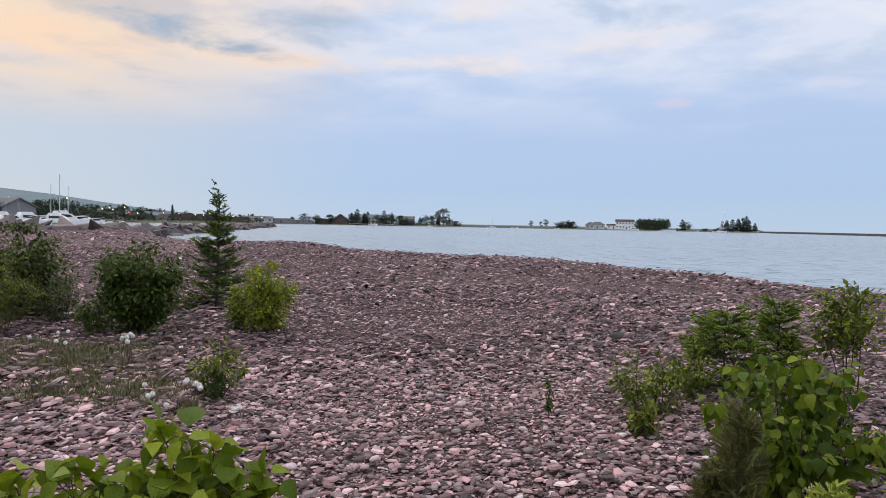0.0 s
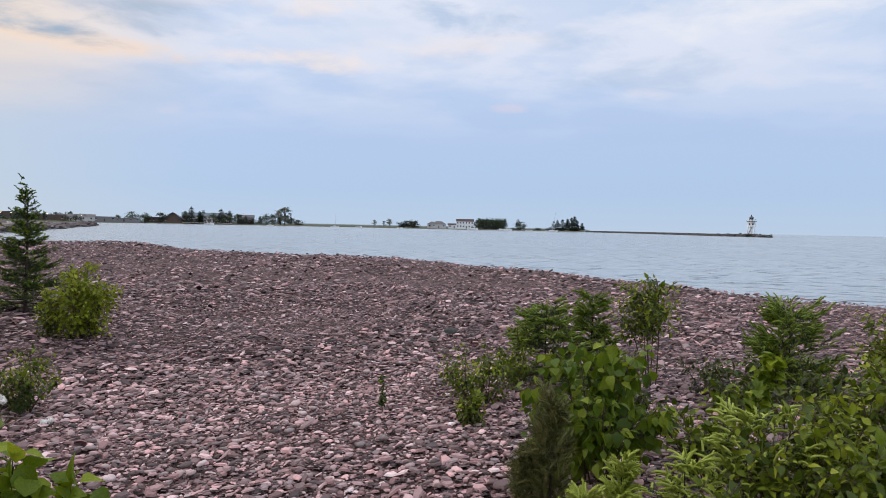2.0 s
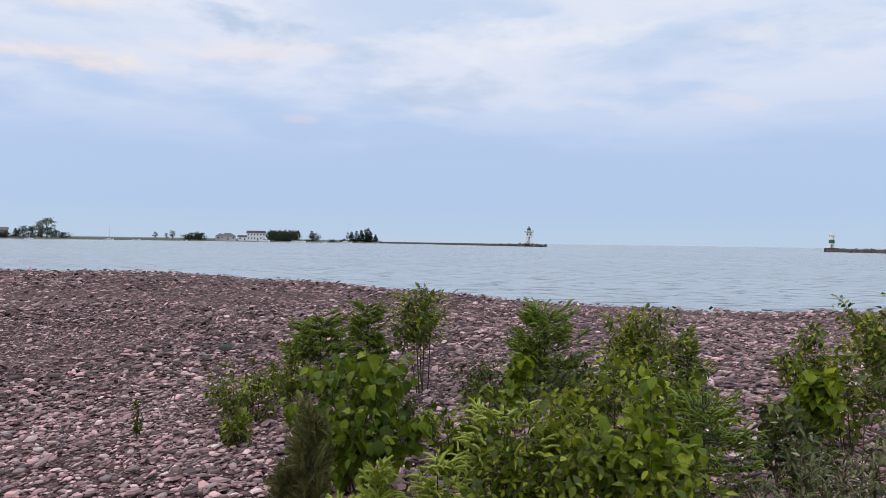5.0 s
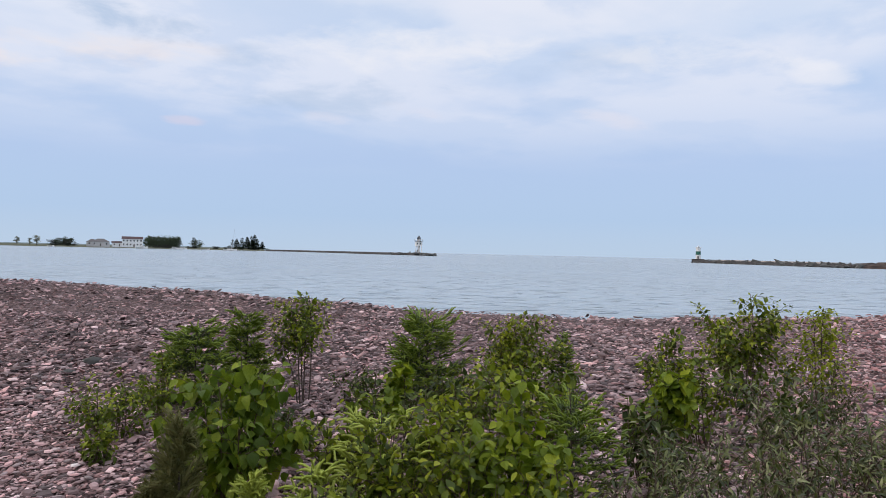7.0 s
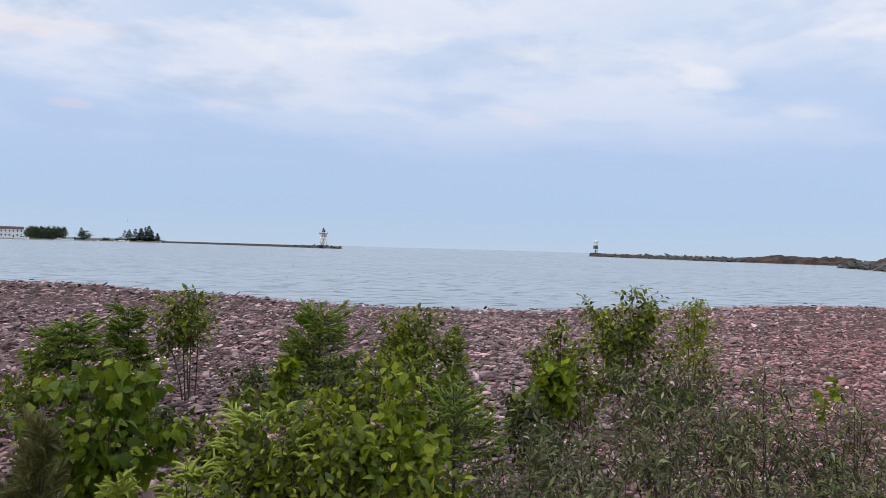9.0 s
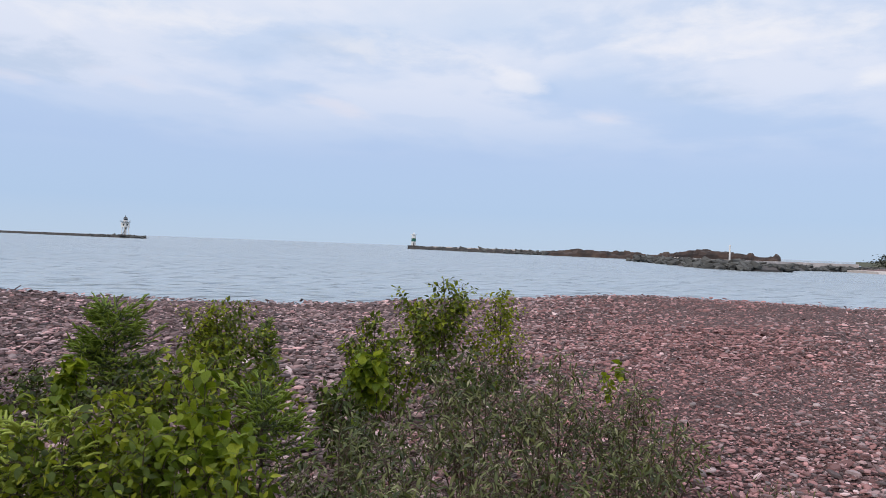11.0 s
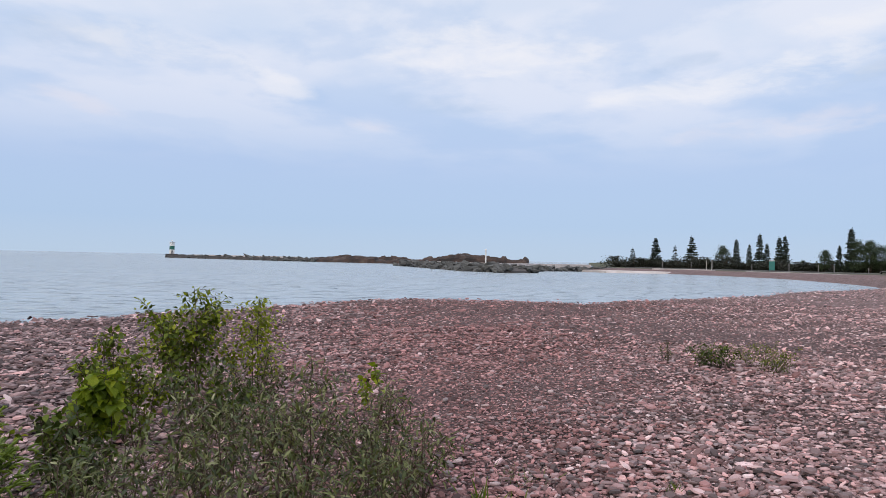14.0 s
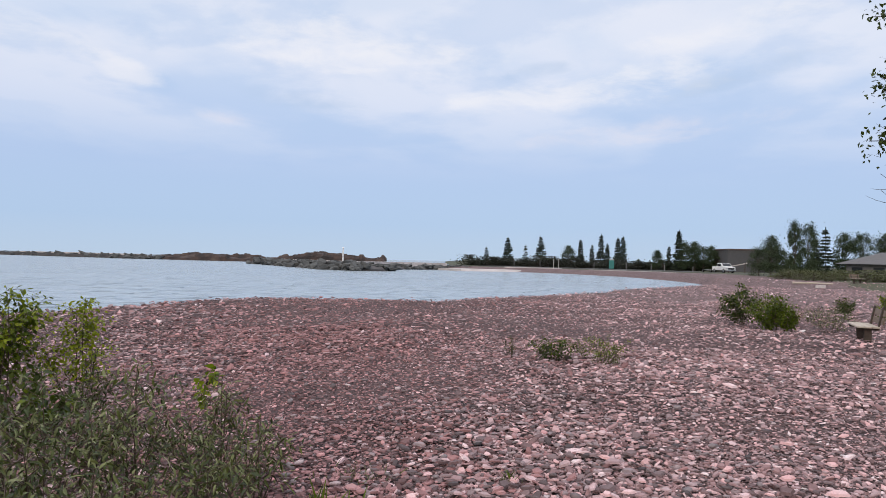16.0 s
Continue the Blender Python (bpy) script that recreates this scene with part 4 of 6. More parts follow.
shrub(17.1, 6.03, 0.55, 0.75, 9, 420, 0.05, LEAF_OVAL, M_LEAF, "low sprawling green shrub over stones", bare=0.1, twig=0.28)
shrub(16.6, 5.33, 0.26, 0.3, 4, 80, 0.055, LEAF_OVAL, M_LEAF, "small low plant with green leaves on stones", bare=0.1, category="plant")
shrub(19.8, 6.54, 0.6, 0.5, 5, 240, 0.05, LEAF_OVAL, M_LEAF, "leafy shrub beside a bushy spruce", bare=0.1)
shrub(30.7, 7.08, 1.0, 0.74, 5, 640, 0.065, LEAF_OVAL, M_LEAF, "tall sapling with bare dark stems and a leafy top", bare=0.5, name="birch_sapling", category="sapling", stem_mat=M_BARK, thick=0.008, top=0.75, twig=0.5)
shrub(35.3, 7.0, 0.36, 0.6, 6, 160, 0.05, LEAF_OVAL, M_LEAF_DARK, "low thin shrub on stones", bare=0.15)
spruce(40.6, 7.37, 0.84, 0.98, "bushy spruce with upturned green shoots", 14, 0.022, 330, M_NEEDLE, M_NEEDLE_MID, 0.075, pitch=0.3, round_=0.3, shoot_share=0.95)
shrub(47.9, 7.54, 0.86, 1.05, 11, 900, 0.065, LEAF_OVAL, M_LEAF, "leafy green shrub with upright stems", bare=0.12)
shrub(47.3, 7.34, 0.80, 0.6, 6, 300, 0.06, LEAF_OVAL, M_LEAF_LIME, "lime-leaved shoots standing in a green shrub", bare=0.45)
spruce(51.4, 7.66, 0.7, 0.4, "small slim spruce behind a leafy shrub", 8, 0.022, 380, M_NEEDLE, M_NEEDLE_MID, 0.05)
shrub(39.9, 5.01, 0.72, 0.26, 3, 42, 0.085, LEAF_HEART, M_LEAF_BRIGHT, "small poplar shoot with yellow-green leaves", bare=0.6, single=True, name="poplar_sapling", category="sapling", thick=0.004)
spruce(39.4, 3.96, 0.70, 0.95, "near spruce with pale yellow-green new shoots", 6, 0.018, 200, M_NEEDLE, M_NEEDLE_NEW, 0.07, pitch=0.2, round_=0.5, shoot_share=0.6, wide=3.0)
spruce(34.5, 3.69, 0.46, 0.5, "low spruce with pale new shoots", 5, 0.018, 200, M_NEEDLE, M_NEEDLE_NEW, 0.065, pitch=0.2, round_=0.5, shoot_share=0.55, wide=3.0)
shrub(41.7, 3.82, 0.66, 0.85, 9, 420, 0.065, LEAF_OVAL, M_LEAF, "leafy green shrub growing through a spruce", bare=0.15)
shrub(44.5, 4.03, 0.70, 0.55, 6, 260, 0.06, LEAF_OVAL, M_LEAF_LIME, "leafy shrub with lime tips", bare=0.25)
shrub(50.5, 3.9, 0.84, 0.66, 9, 250, 0.08, LEAF_HEART, M_LEAF_BRIGHT, "birch sapling with drooping bright green leaves", bare=0.3, droop=0.4, single=True, name="birch_sapling", category="sapling", thick=0.006, stem_mat=M_BARK)
spruce(54.5, 4.37, 0.80, 0.9, "green spruce among leafy shrubs", 8, 0.018, 260, M_NEEDLE, M_NEEDLE_MID, 0.05, pitch=0.14, shoot_share=0.8, round_=0.5)
spruce(29.8, 3.57, 0.46, 0.22, "small sprig of spruce with pale shoots", 6, 0.018, 330, M_NEEDLE_MID, M_NEEDLE_NEW, 0.06, pitch=0.8)
spruce(26.7, 3.41, 0.30, 0.24, "small spruce seedling with pale shoots", 5, 0.018, 330, M_NEEDLE_MID, M_NEEDLE_NEW, 0.06, pitch=0.8)
shrub(64.8, 7.87, 1.10, 0.95, 9, 900, 0.075, LEAF_OVAL, M_LEAF, "tall green leafy shrub with arching top shoots", bare=0.2, twig=0.4, thick=0.007)
shrub(59.9, 7.04, 0.80, 0.6, 6, 300, 0.075, LEAF_OVAL, M_LEAF, "green shrub on thin stems", bare=0.35)
shrub(69.6, 8.11, 1.00, 0.66, 5, 400, 0.065, LEAF_OVAL, M_LEAF_LIME, "thin sapling with light green leaves", bare=0.35, twig=0.42, stem_mat=M_BARK)
shrub(70.5, 7.51, 0.6, 0.7, 7, 360, 0.05, LEAF_NARROW, M_LEAF_DARK, "low dull green shrub on stones", bare=0.1)
shrub(61.2, 5.34, 0.70, 0.52, 4, 100, 0.085, LEAF_HEART, M_LEAF_BRIGHT, "yellow-green poplar sapling on dark stems", bare=0.6, droop=0.35, single=True, name="poplar_sapling", category="sapling", stem_mat=M_BARK)
shrub(79.4, 6.7, 0.56, 0.36, 3, 14, 0.07, LEAF_ROUND, M_LEAF_BRIGHT, "small poplar shoot above grey willow", bare=0.6, single=True, name="poplar_sapling", category="sapling", thick=0.004)
for b, r, h, w, n in ((64.2, 4.26, 0.66, 0.95, 700), (70.5, 4.61, 0.86, 1.1, 1000), (75.9, 4.95, 0.84, 1.1, 1000), (81.2, 5.41, 0.70, 0.8, 600), (84.6, 5.03, 0.50, 0.7, 420), (68.7, 3.59, 0.56, 0.9, 650), (75.8, 3.84, 0.55, 0.9, 650), (82.2, 4.41, 0.48, 0.7, 420), (61.0, 3.83, 0.55, 0.6, 360)):
    shrub(b, r, h, w, 12, int(n * 0.62), 0.062, LEAF_NARROW, M_WILLOW, "sprawling grey-green willow with narrow silvery leaves", bare=0.15, droop=0.03, name="willow", category="shrub", group="willows", twig=0.3)
for b, r, h, w, n, mat, label in ((36.1, 4.7, 0.56, 0.7, 330, M_LEAF, "low leafy green shrub between spruces"), (46.8, 4.74, 0.74, 0.8, 420, M_LEAF, "leafy green shrub in the thicket"),
                                  (52.5, 5.46, 0.72, 0.7, 330, M_LEAF, "green shrub in the thicket behind a spruce"), (59.7, 5.03, 0.62, 0.7, 330, M_LEAF_DARK, "dull green shrub in the thicket"),
                                  (48.9, 5.75, 0.78, 0.9, 420, M_LEAF, "bushy green shrub in the thicket"), (43.7, 5.93, 0.60, 0.8, 330, M_LEAF_DARK, "dull green low shrub in the thicket"),
                                  (38.2, 6.21, 0.50, 0.7, 260, M_LEAF_DARK, "low dull shrub by a spruce"), (62.4, 6.45, 0.72, 0.8, 330, M_LEAF, "green shrub behind the willows"),
                                  (67.8, 6.59, 0.62, 0.9, 360, M_LEAF_DARK, "dull green shrub behind the willows"), (30.3, 5.38, 0.36, 0.5, 160, M_LEAF_DARK, "low dull shrub beside the poplar bush"),
                                  (46.9, 3.64, 0.60, 0.7, 300, M_LEAF, "leafy shrub in front of the thicket"), (53.8, 3.56, 0.52, 0.6, 260, M_LEAF, "low leafy shrub in front of a spruce"),
                                  (37.9, 3.3, 0.42, 0.5, 200, M_LEAF, "low leafy shrub among spruce shoots")):
    shrub(b, r, h, w, 8, int(0.75 * n), 0.07, LEAF_OVAL, mat, label, bare=0.15, group="thicket shrubs")
tuft(89.8, 4.8, 0.22, 0.3, 60, M_LEAF, "green grass blades below a willow", group="grass on the shingle")
tuft(91.5, 5.65, 0.12, 0.3, 60, M_WILLOW, "small grey-green plant on stones", group="grass on the shingle")
tuft(102.6, 5.75, 0.10, 0.12, 30, M_LEAF, "small green plant among stones", group="grass on the shingle")
# open beach on the right
shrub(103.2, 11.61, 0.36, 1.1, 11, 420, 0.05, LEAF_OVAL, M_LEAF_DARK, "low dull green beach shrub on shingle", bare=0.05)
shrub(107.0, 11.84, 0.42, 1.1, 10, 360, 0.05, LEAF_NARROW, M_LEAF, "low straggly beach shrub on shingle", bare=0.1)
shrub(100.0, 11.78, 0.32, 0.25, 4, 60, 0.04, LEAF_NARROW, M_LEAF_DARK, "thin seedling on shingle", name="seedling", category="seedling")
shrub(115.8, 21.2, 0.98, 1.35, 11, 800, 0.085, LEAF_OVAL, M_LEAF_DARK, "rounded dull green shrub on the open shingle", bare=0.03)
shrub(118.0, 20.01, 0.80, 1.35, 12, 900, 0.085, LEAF_OVAL, M_LEAF, "bright green shrub spreading over shingle", bare=0.02, fresh_lit=M_LEAF, depth=1.3)
shrub(119.1, 19.71, 0.5, 0.6, 6, 260, 0.08, LEAF_OVAL, M_LEAF, "low green shrub beside a bigger one", bare=0.02, fresh_lit=M_LEAF)
shrub(121.6, 20.22, 0.55, 1.7, 12, 420, 0.07, LEAF_NARROW, M_WILLOW, "low brownish scrub behind a bench", bare=0.05)
shrub(122.3, 27.73, 0.55, 0.8, 7, 320, 0.08, LEAF_OVAL, M_LEAF_DARK, "small dark shrub on shingle", bare=0.05)
shrub(125.0, 24.74, 0.9, 0.9, 7, 420, 0.08, LEAF_OVAL, M_LEAF, "green shrub behind a bench", bare=0.05)


# ---- bench on the beach ----
def bench(b, r, turn, label):
    root = stand("bench", b, r, label, "bench", turn=turn)
    for k in range(3):
        part("seat_slat", boxed(-0.75, -0.24 + k * 0.165, 0.40, 0.75, -0.09 + k * 0.165, 0.44, bevel=0.008), M_WOOD, root)
    for k in range(2):
        bm = boxed(-0.75, 0.27, 0.50 + k * 0.2, 0.75, 0.31, 0.65 + k * 0.2, bevel=0.008)
        bmesh.ops.rotate(bm, verts=bm.verts, cent=(0, 0.27, 0.45), matrix=Matrix.Rotation(radians(-12), 3, "X"))
        part("back_slat", bm, M_BACK, root)
    for s in (-0.5, 0.5):
        part("post", boxed(s - 0.06, -0.06, -0.1, s + 0.06, 0.10, 0.40, bevel=0.01), M_POST, root)
        bm = boxed(s - 0.04, 0.22, 0.36, s + 0.04, 0.27, 0.92, bevel=0.006)
        bmesh.ops.rotate(bm, verts=bm.verts, cent=(0, 0.24, 0.40), matrix=Matrix.Rotation(radians(-12), 3, "X"))
        part("back_support", bm, M_POST, root)
        part("bearer", boxed(s - 0.035, -0.23, 0.34, s + 0.035, 0.27, 0.398, bevel=0.006), M_POST, root)
    return root


BENCH = bench(123.6, 18.13, -80, "weathered grey wooden bench on dark posts")
BENCH.scale = (0.85, 0.85, 0.85)


# ---- far trees ----
def far_spruce_meshes(seed, h=10.0, w=5.6, whorls=16, gaps=0.0):
    rng = np.random.default_rng(seed)
    trunk = tube(bend((0, 0, -0.3), (0, 0, h), rng.normal(0, 0.05, 3), 6), 0.16, 0.03, 6)
    P, D, S = [], [], []
    for k in range(whorls):
        f = 0.10 + 0.9 * (k + rng.uniform(-0.2, 0.2)) / whorls
        reach = w / 2 * (1 - f) ** 0.85 * rng.uniform(0.75, 1.1) + 0.12
        for q in range(9):
            if rng.uniform() < gaps:
                continue
            a = rng.uniform(0, 2 * np.pi)
            L = reach * rng.uniform(0.7, 1.1)
            n = max(6, int(L * 30))
            t = rng.uniform(0.1, 1, n)
            side = rng.normal(0, 0.22, n) * L * (1 - t * 0.6)
            P.append(np.c_[np.cos(a) * L * t - np.sin(a) * side, np.sin(a) * L * t + np.cos(a) * side, f * h + L * (0.12 * t * t - 0.25 * t * (1 - f)) + rng.normal(0, 0.05, n)])
            D.append(np.c_[np.cos(a) + rng.normal(0, 0.5, n), np.sin(a) + rng.normal(0, 0.5, n), rng.normal(-0.25, 0.3, n)])
            S.append(rng.uniform(0.35, 0.75, n))
    P.append(np.c_[rng.normal(0, 0.03, (30, 2)), rng.uniform(h * 0.88, h, 30)])
    D.append(np.c_[rng.normal(0, 0.5, (30, 2)), np.ones(30)]); S.append(np.full(30, 0.3))
    P, D, S = np.concatenate(P), np.concatenate(D), np.concatenate(S)
    V, F = strew(BLADE, P, D, S, rng, np.full(len(P), 5.0))
    return mesh_np("trunk", *trunk, M_BARK), mesh_np("crown", V, F, M_FAR_SPRUCE)


FLAKE = (np.array([(0, 0, 0), (-0.32, 0.5, 0.06), (0.32, 0.5, 0.06), (0, 1, -0.1)], float), np.array([(0, 2, 1), (1, 2, 3)]))


def far_broad_meshes(seed, h=10.0, w=7.0, low=0.2, dens=4200, mat=None, clumps=22, size=(0.28, 0.55)):
    """Trunk with limbs, and a crown of leaf clumps with gaps."""
    rng = np.random.default_rng(seed)
    wood = [tube(bend((0, 0, -0.3), (rng.normal(0, 0.3), rng.normal(0, 0.3), h * 0.75), rng.normal(0, 0.2, 3), 6), 0.20, 0.05, 6)]
    P, S = [], []
    for k in range(clumps):
        f = rng.uniform(low, 1)
        prof = math.sin(math.pi * min(1, (f - low) / (1 - low) * 0.85 + 0.15)) ** 0.6
        a = rng.uniform(0, 2 * np.pi)
        rr = w / 2 * prof * np.sqrt(rng.uniform(0.1, 1))
        c = np.array([np.cos(a) * rr, np.sin(a) * rr, f * h * 0.92])
        wood.append(tube(bend((0, 0, f * h * 0.55), c, (0, 0, 0.2), 4), 0.06, 0.02, 4))
        n = dens // clumps
        rad = w * rng.uniform(0.13, 0.22)
        P.append(c + rng.normal(0, 1, (n, 3)) * rad * np.array([1, 1, 0.7]) * rng.uniform(0.3, 1, (n, 1)))
    P = np.concatenate(P)
    P[:, 2] = np.clip(P[:, 2], 0.1, h)
    D = rng.normal(0, 1, P.shape)
    V, F = strew(FLAKE, P, D, rng.uniform(*size, len(P)), rng)
    return mesh_np("trunk", *join(wood), M_BARK), mesh_np("crown", V, F, mat or M_FAR_LEAF)


SPRUCES = [far_spruce_meshes(s, gaps=g, whorls=w) for s, g, w in ((1, 0.1, 16), (2, 0.25, 14), (3, 0.05, 18), (4, 0.45, 13))]
NARROW = [far_spruce_meshes(s, w=3.8, gaps=0.1, whorls=18) for s in (7, 8)]
BROADS = [far_broad_meshes(s, w=w, low=lo, dens=6500, clumps=28, size=(0.22, 0.46)) for s, w, lo in ((11, 7, 0.1), (12, 6, 0.2), (13, 8, 0.05), (14, 5, 0.15))]
HAZY = [far_broad_meshes(s, w=w, low=lo, dens=1000, size=(0.5, 1.0)) for s, w, lo in ((51, 8, 0.05), (52, 7, 0.1), (53, 9, 0.05))]
SCRUBS = [far_broad_meshes(s, h=3.0, w=6.0, low=0.02, dens=1500, clumps=18, size=(0.12, 0.3), mat=M_SCRUB) for s in (41, 42)]
PALES = [far_broad_meshes(s, w=4.5, low=0.25, dens=700, size=(0.4, 0.8), mat=M_FAR_PALE) for s in (21, 22)]
BUSHES = [far_broad_meshes(s, h=3.0, w=5.0, low=0.02, dens=1400, clumps=18, size=(0.2, 0.45), mat=M_HEDGE) for s in (31, 32)]
COUNT = [0]


def far_tree(kind, b, r, top, label, width=1.0, base=None, name=None, group=""):
    """A tree whose top stands at the elevation angle top as seen from the camera."""
    COUNT[0] += 1
    pool = {"spruce": SPRUCES, "narrow": NARROW, "broad": BROADS, "pale": PALES, "bush": BUSHES, "scrub": SCRUBS, "hazy": HAZY}[kind]
    trunk, crown = pool[COUNT[0] % len(pool)]
    z0 = ground_z(b, r) if base is None else base
    full = EYE + r * math.tan(radians(top)) - z0
    unit = 3.0 if kind in ("bush", "scrub") else 10.0
    s = max(full, 0.6) / unit
    x, y = place(b, r)
    root = new(name or {"spruce": "spruce_tree", "narrow": "spruce_tree", "broad": "tree", "pale": "tree", "bush": "bush", "scrub": "bush", "hazy": "tree"}[kind])
    root.location = (x, y, z0)
    root.rotation_euler = (0, 0, COUNT[0] * 2.4)
    root.scale = (s * width, s * width, s)
    tagged(root, label, "bush" if kind in ("bush", "scrub") else "tree", group)
    part("trunk", trunk, None, root)
    tagged(part("crown", crown, None, root), kind="stuff")
    return root


# wood behind the far beach
FAR_TREES = [("spruce", 95.5, 196, 1.25), ("spruce", 97.25, 196, 2.05), ("spruce", 98.7, 198, 1.45), ("spruce", 99.9, 196, 2.2),
             ("broad", 102.1, 190, 1.5), ("narrow", 103.1, 195, 2.0), ("narrow", 104.0, 190, 1.6), ("narrow", 104.7, 190, 2.45),
             ("narrow", 105.2, 192, 1.7), ("narrow", 106.0, 190, 2.2), ("narrow", 106.4, 191, 2.3), ("broad", 107.6, 190, 0.5),
             ("broad", 109.0, 175, 1.25), ("narrow", 110.65, 172, 2.85), ("narrow", 109.9, 174, 1.6), ("broad", 110.9, 172, 2.0),
             ("broad", 111.8, 172, 1.95), ("broad", 112.4, 172, 1.6), ("broad", 113.0, 174, 1.7), ("broad", 113.4, 172, 1.3)]
for kind, b, r, top in FAR_TREES:
    far_tree(kind, b, r, top, {"spruce": "dark spruce with open layered branches by the far beach", "narrow": "tall narrow dark spruce behind the car park", "broad": "green broadleaf tree behind the car park"}[kind], 0.95 if kind == "spruce" else 0.9, group="trees behind the far beach")
for b, r, top, wd, kind in ((117.2, 112, 2.45, 0.8, "broad"), (116.4, 114, 1.6, 0.9, "broad"), (118.7, 112, 3.65, 0.55, "broad"), (119.6, 113, 3.4, 0.5, "broad"), (120.7, 118, 3.1, 0.7, "spruce"),
                            (120.1, 125, 2.2, 0.8, "spruce"), (121.9, 122, 2.75, 0.85, "broad"), (123.0, 122, 2.7, 0.75, "broad"), (124.3, 124, 2.6, 0.8, "broad"), (125.6, 122, 3.0, 0.8, "broad"), (117.9, 118, 1.5, 0.9, "broad")):
    far_tree(kind, b, r, top, "dark green tree beside the low buildings", wd, group="trees by the buildings")
for q in range(46):
    g = random.Random(q + 40)
    b = 94.3 + q * 0.42
    far_tree("bush", b, 197 - (b - 94) * 1.1 + g.uniform(-3, 5), 0.22 + g.uniform(-0.2, 0.28) + (0.1 if b < 103 else 0), "dark bush in the hedge behind the far beach", 1.7, group="hedge behind the far beach")
for q in range(22):
    g = random.Random(q + 140)
    b = 117.6 + q * 0.4
    far_tree("scrub", b, g.uniform(80, 96), -0.12 + g.uniform(-0.2, 0.2), "olive scrub bush at the beach's upper edge", 1.5, group="scrub at the beach edge")

# overhanging tree at the edge of the beach
def overhang():
    rng = np.random.default_rng(258)
    b, r = 130.3, 15.5
    root = stand("tree", b, r, "tall tree with bare lower twigs and a leafy crown", "tree")
    part("trunk", mesh_np("trunk", *tube(bend((0, 0, -0.2), (0.3, 0.2, 7.5), (0.2, 0, 0), 8), 0.16, 0.05, 8), M_BARK), None, root)
    P, D = [], []
    # local -x points back into the view from here
    for k in range(16):
        z0 = rng.uniform(3.6, 7.0)
        a = rng.uniform(0, 2 * np.pi) if k > 6 else math.pi + rng.uniform(-0.5, 0.5)
        L = rng.uniform(1.1, 1.75)
        e = np.array([np.cos(a) * L, np.sin(a) * L, z0 + rng.uniform(-0.2, 0.5)])
        line = bend((0.15, 0.1, z0 - 0.5), e, (0, 0, 0.12), 6)
        part("limb", mesh_np("limb", *tube(line, 0.03, 0.008, 5), M_BARK), None, root)
        n = 260
        t = rng.uniform(0.25, 1.02, n)
        pts = np.stack([np.interp(t, np.linspace(0, 1, 6), line[:, c]) for c in range(3)], -1)
        P.append(pts + rng.normal(0, 0.13, (n, 3))); D.append(rng.normal(0, 1, (n, 3)) + [0, 0, -0.5])
    P, D = np.concatenate(P), np.concatenate(D)
    V, F = strew(LEAF_OVAL, P, D, rng.uniform(0.07, 0.13, len(P)), rng)
    tagged(part("crown", mesh_np("crown", V, F, M_LEAF_DARK), None, root), kind="stuff")
    twigs = []
    for z0, z1, L in ((2.1, 3.05, 1.62), (2.6, 3.3, 1.55), (2.7, 4.2, 1.4), (3.4, 4.3, 1.5)):
        a = math.pi + rng.uniform(-0.2, 0.2)
        e = np.array([np.cos(a) * L, np.sin(a) * L, z1])
        line = bend((0.1, 0, z0), e, (0, 0, -0.22), 7)
        part("bare_limb", mesh_np("bare_limb", *tube(line, 0.022, 0.003, 5), M_BARK), None, root)
        for q in range(5):
            p = line[2 + q % 4]
            twigs.append(tube(bend(p, p + [-rng.uniform(0.2, 0.5), rng.normal(0, 0.15), rng.uniform(0.0, 0.3)], (0, 0, -0.04), 4), 0.007, 0.002, 4))
    part("bare_twigs", mesh_np("bare_twigs", *join(twigs), M_BARK), None, root)


overhang()


# ---- unseen wooded belt, added behind the camera to close the place and cut skylight ----
def belt():
    bs = np.radians(np.arange(142, 302, 1.0))
    zs = np.array([-0.5, 1.0, 2.5, 4.0, 5.5, 6.8, 7.6])
    V = []
    for q, a in enumerate(bs):
        for k, z in enumerate(zs):
            n = noise.noise(Vector((math.sin(a) * 9, math.cos(a) * 9, z * 0.6))) + 0.5 * noise.noise(Vector((math.sin(a) * 30, math.cos(a) * 30, z * 2.0)))
            r = 24 + 2.4 * n + 0.5 * z
            top = z * (1 + 0.22 * noise.noise(Vector((math.sin(a) * 14, math.cos(a) * 14, 2.0)))) if z > 0 else z
            V.append((r * math.sin(a), r * math.cos(a), top + 0.4))
    m = len(zs)
    F = [(i * m + k, (i + 1) * m + k, (i + 1) * m + k + 1, i * m + k + 1) for i in range(len(bs) - 1) for k in range(m - 1)]
    tagged(part("skylight_screen", mesh_np("skylight_screen", np.array(V), np.array(F), M_FAR_LEAF, False), None), "added unseen tree belt behind the camera that cuts skylight", "trees", kind="structure")


belt()


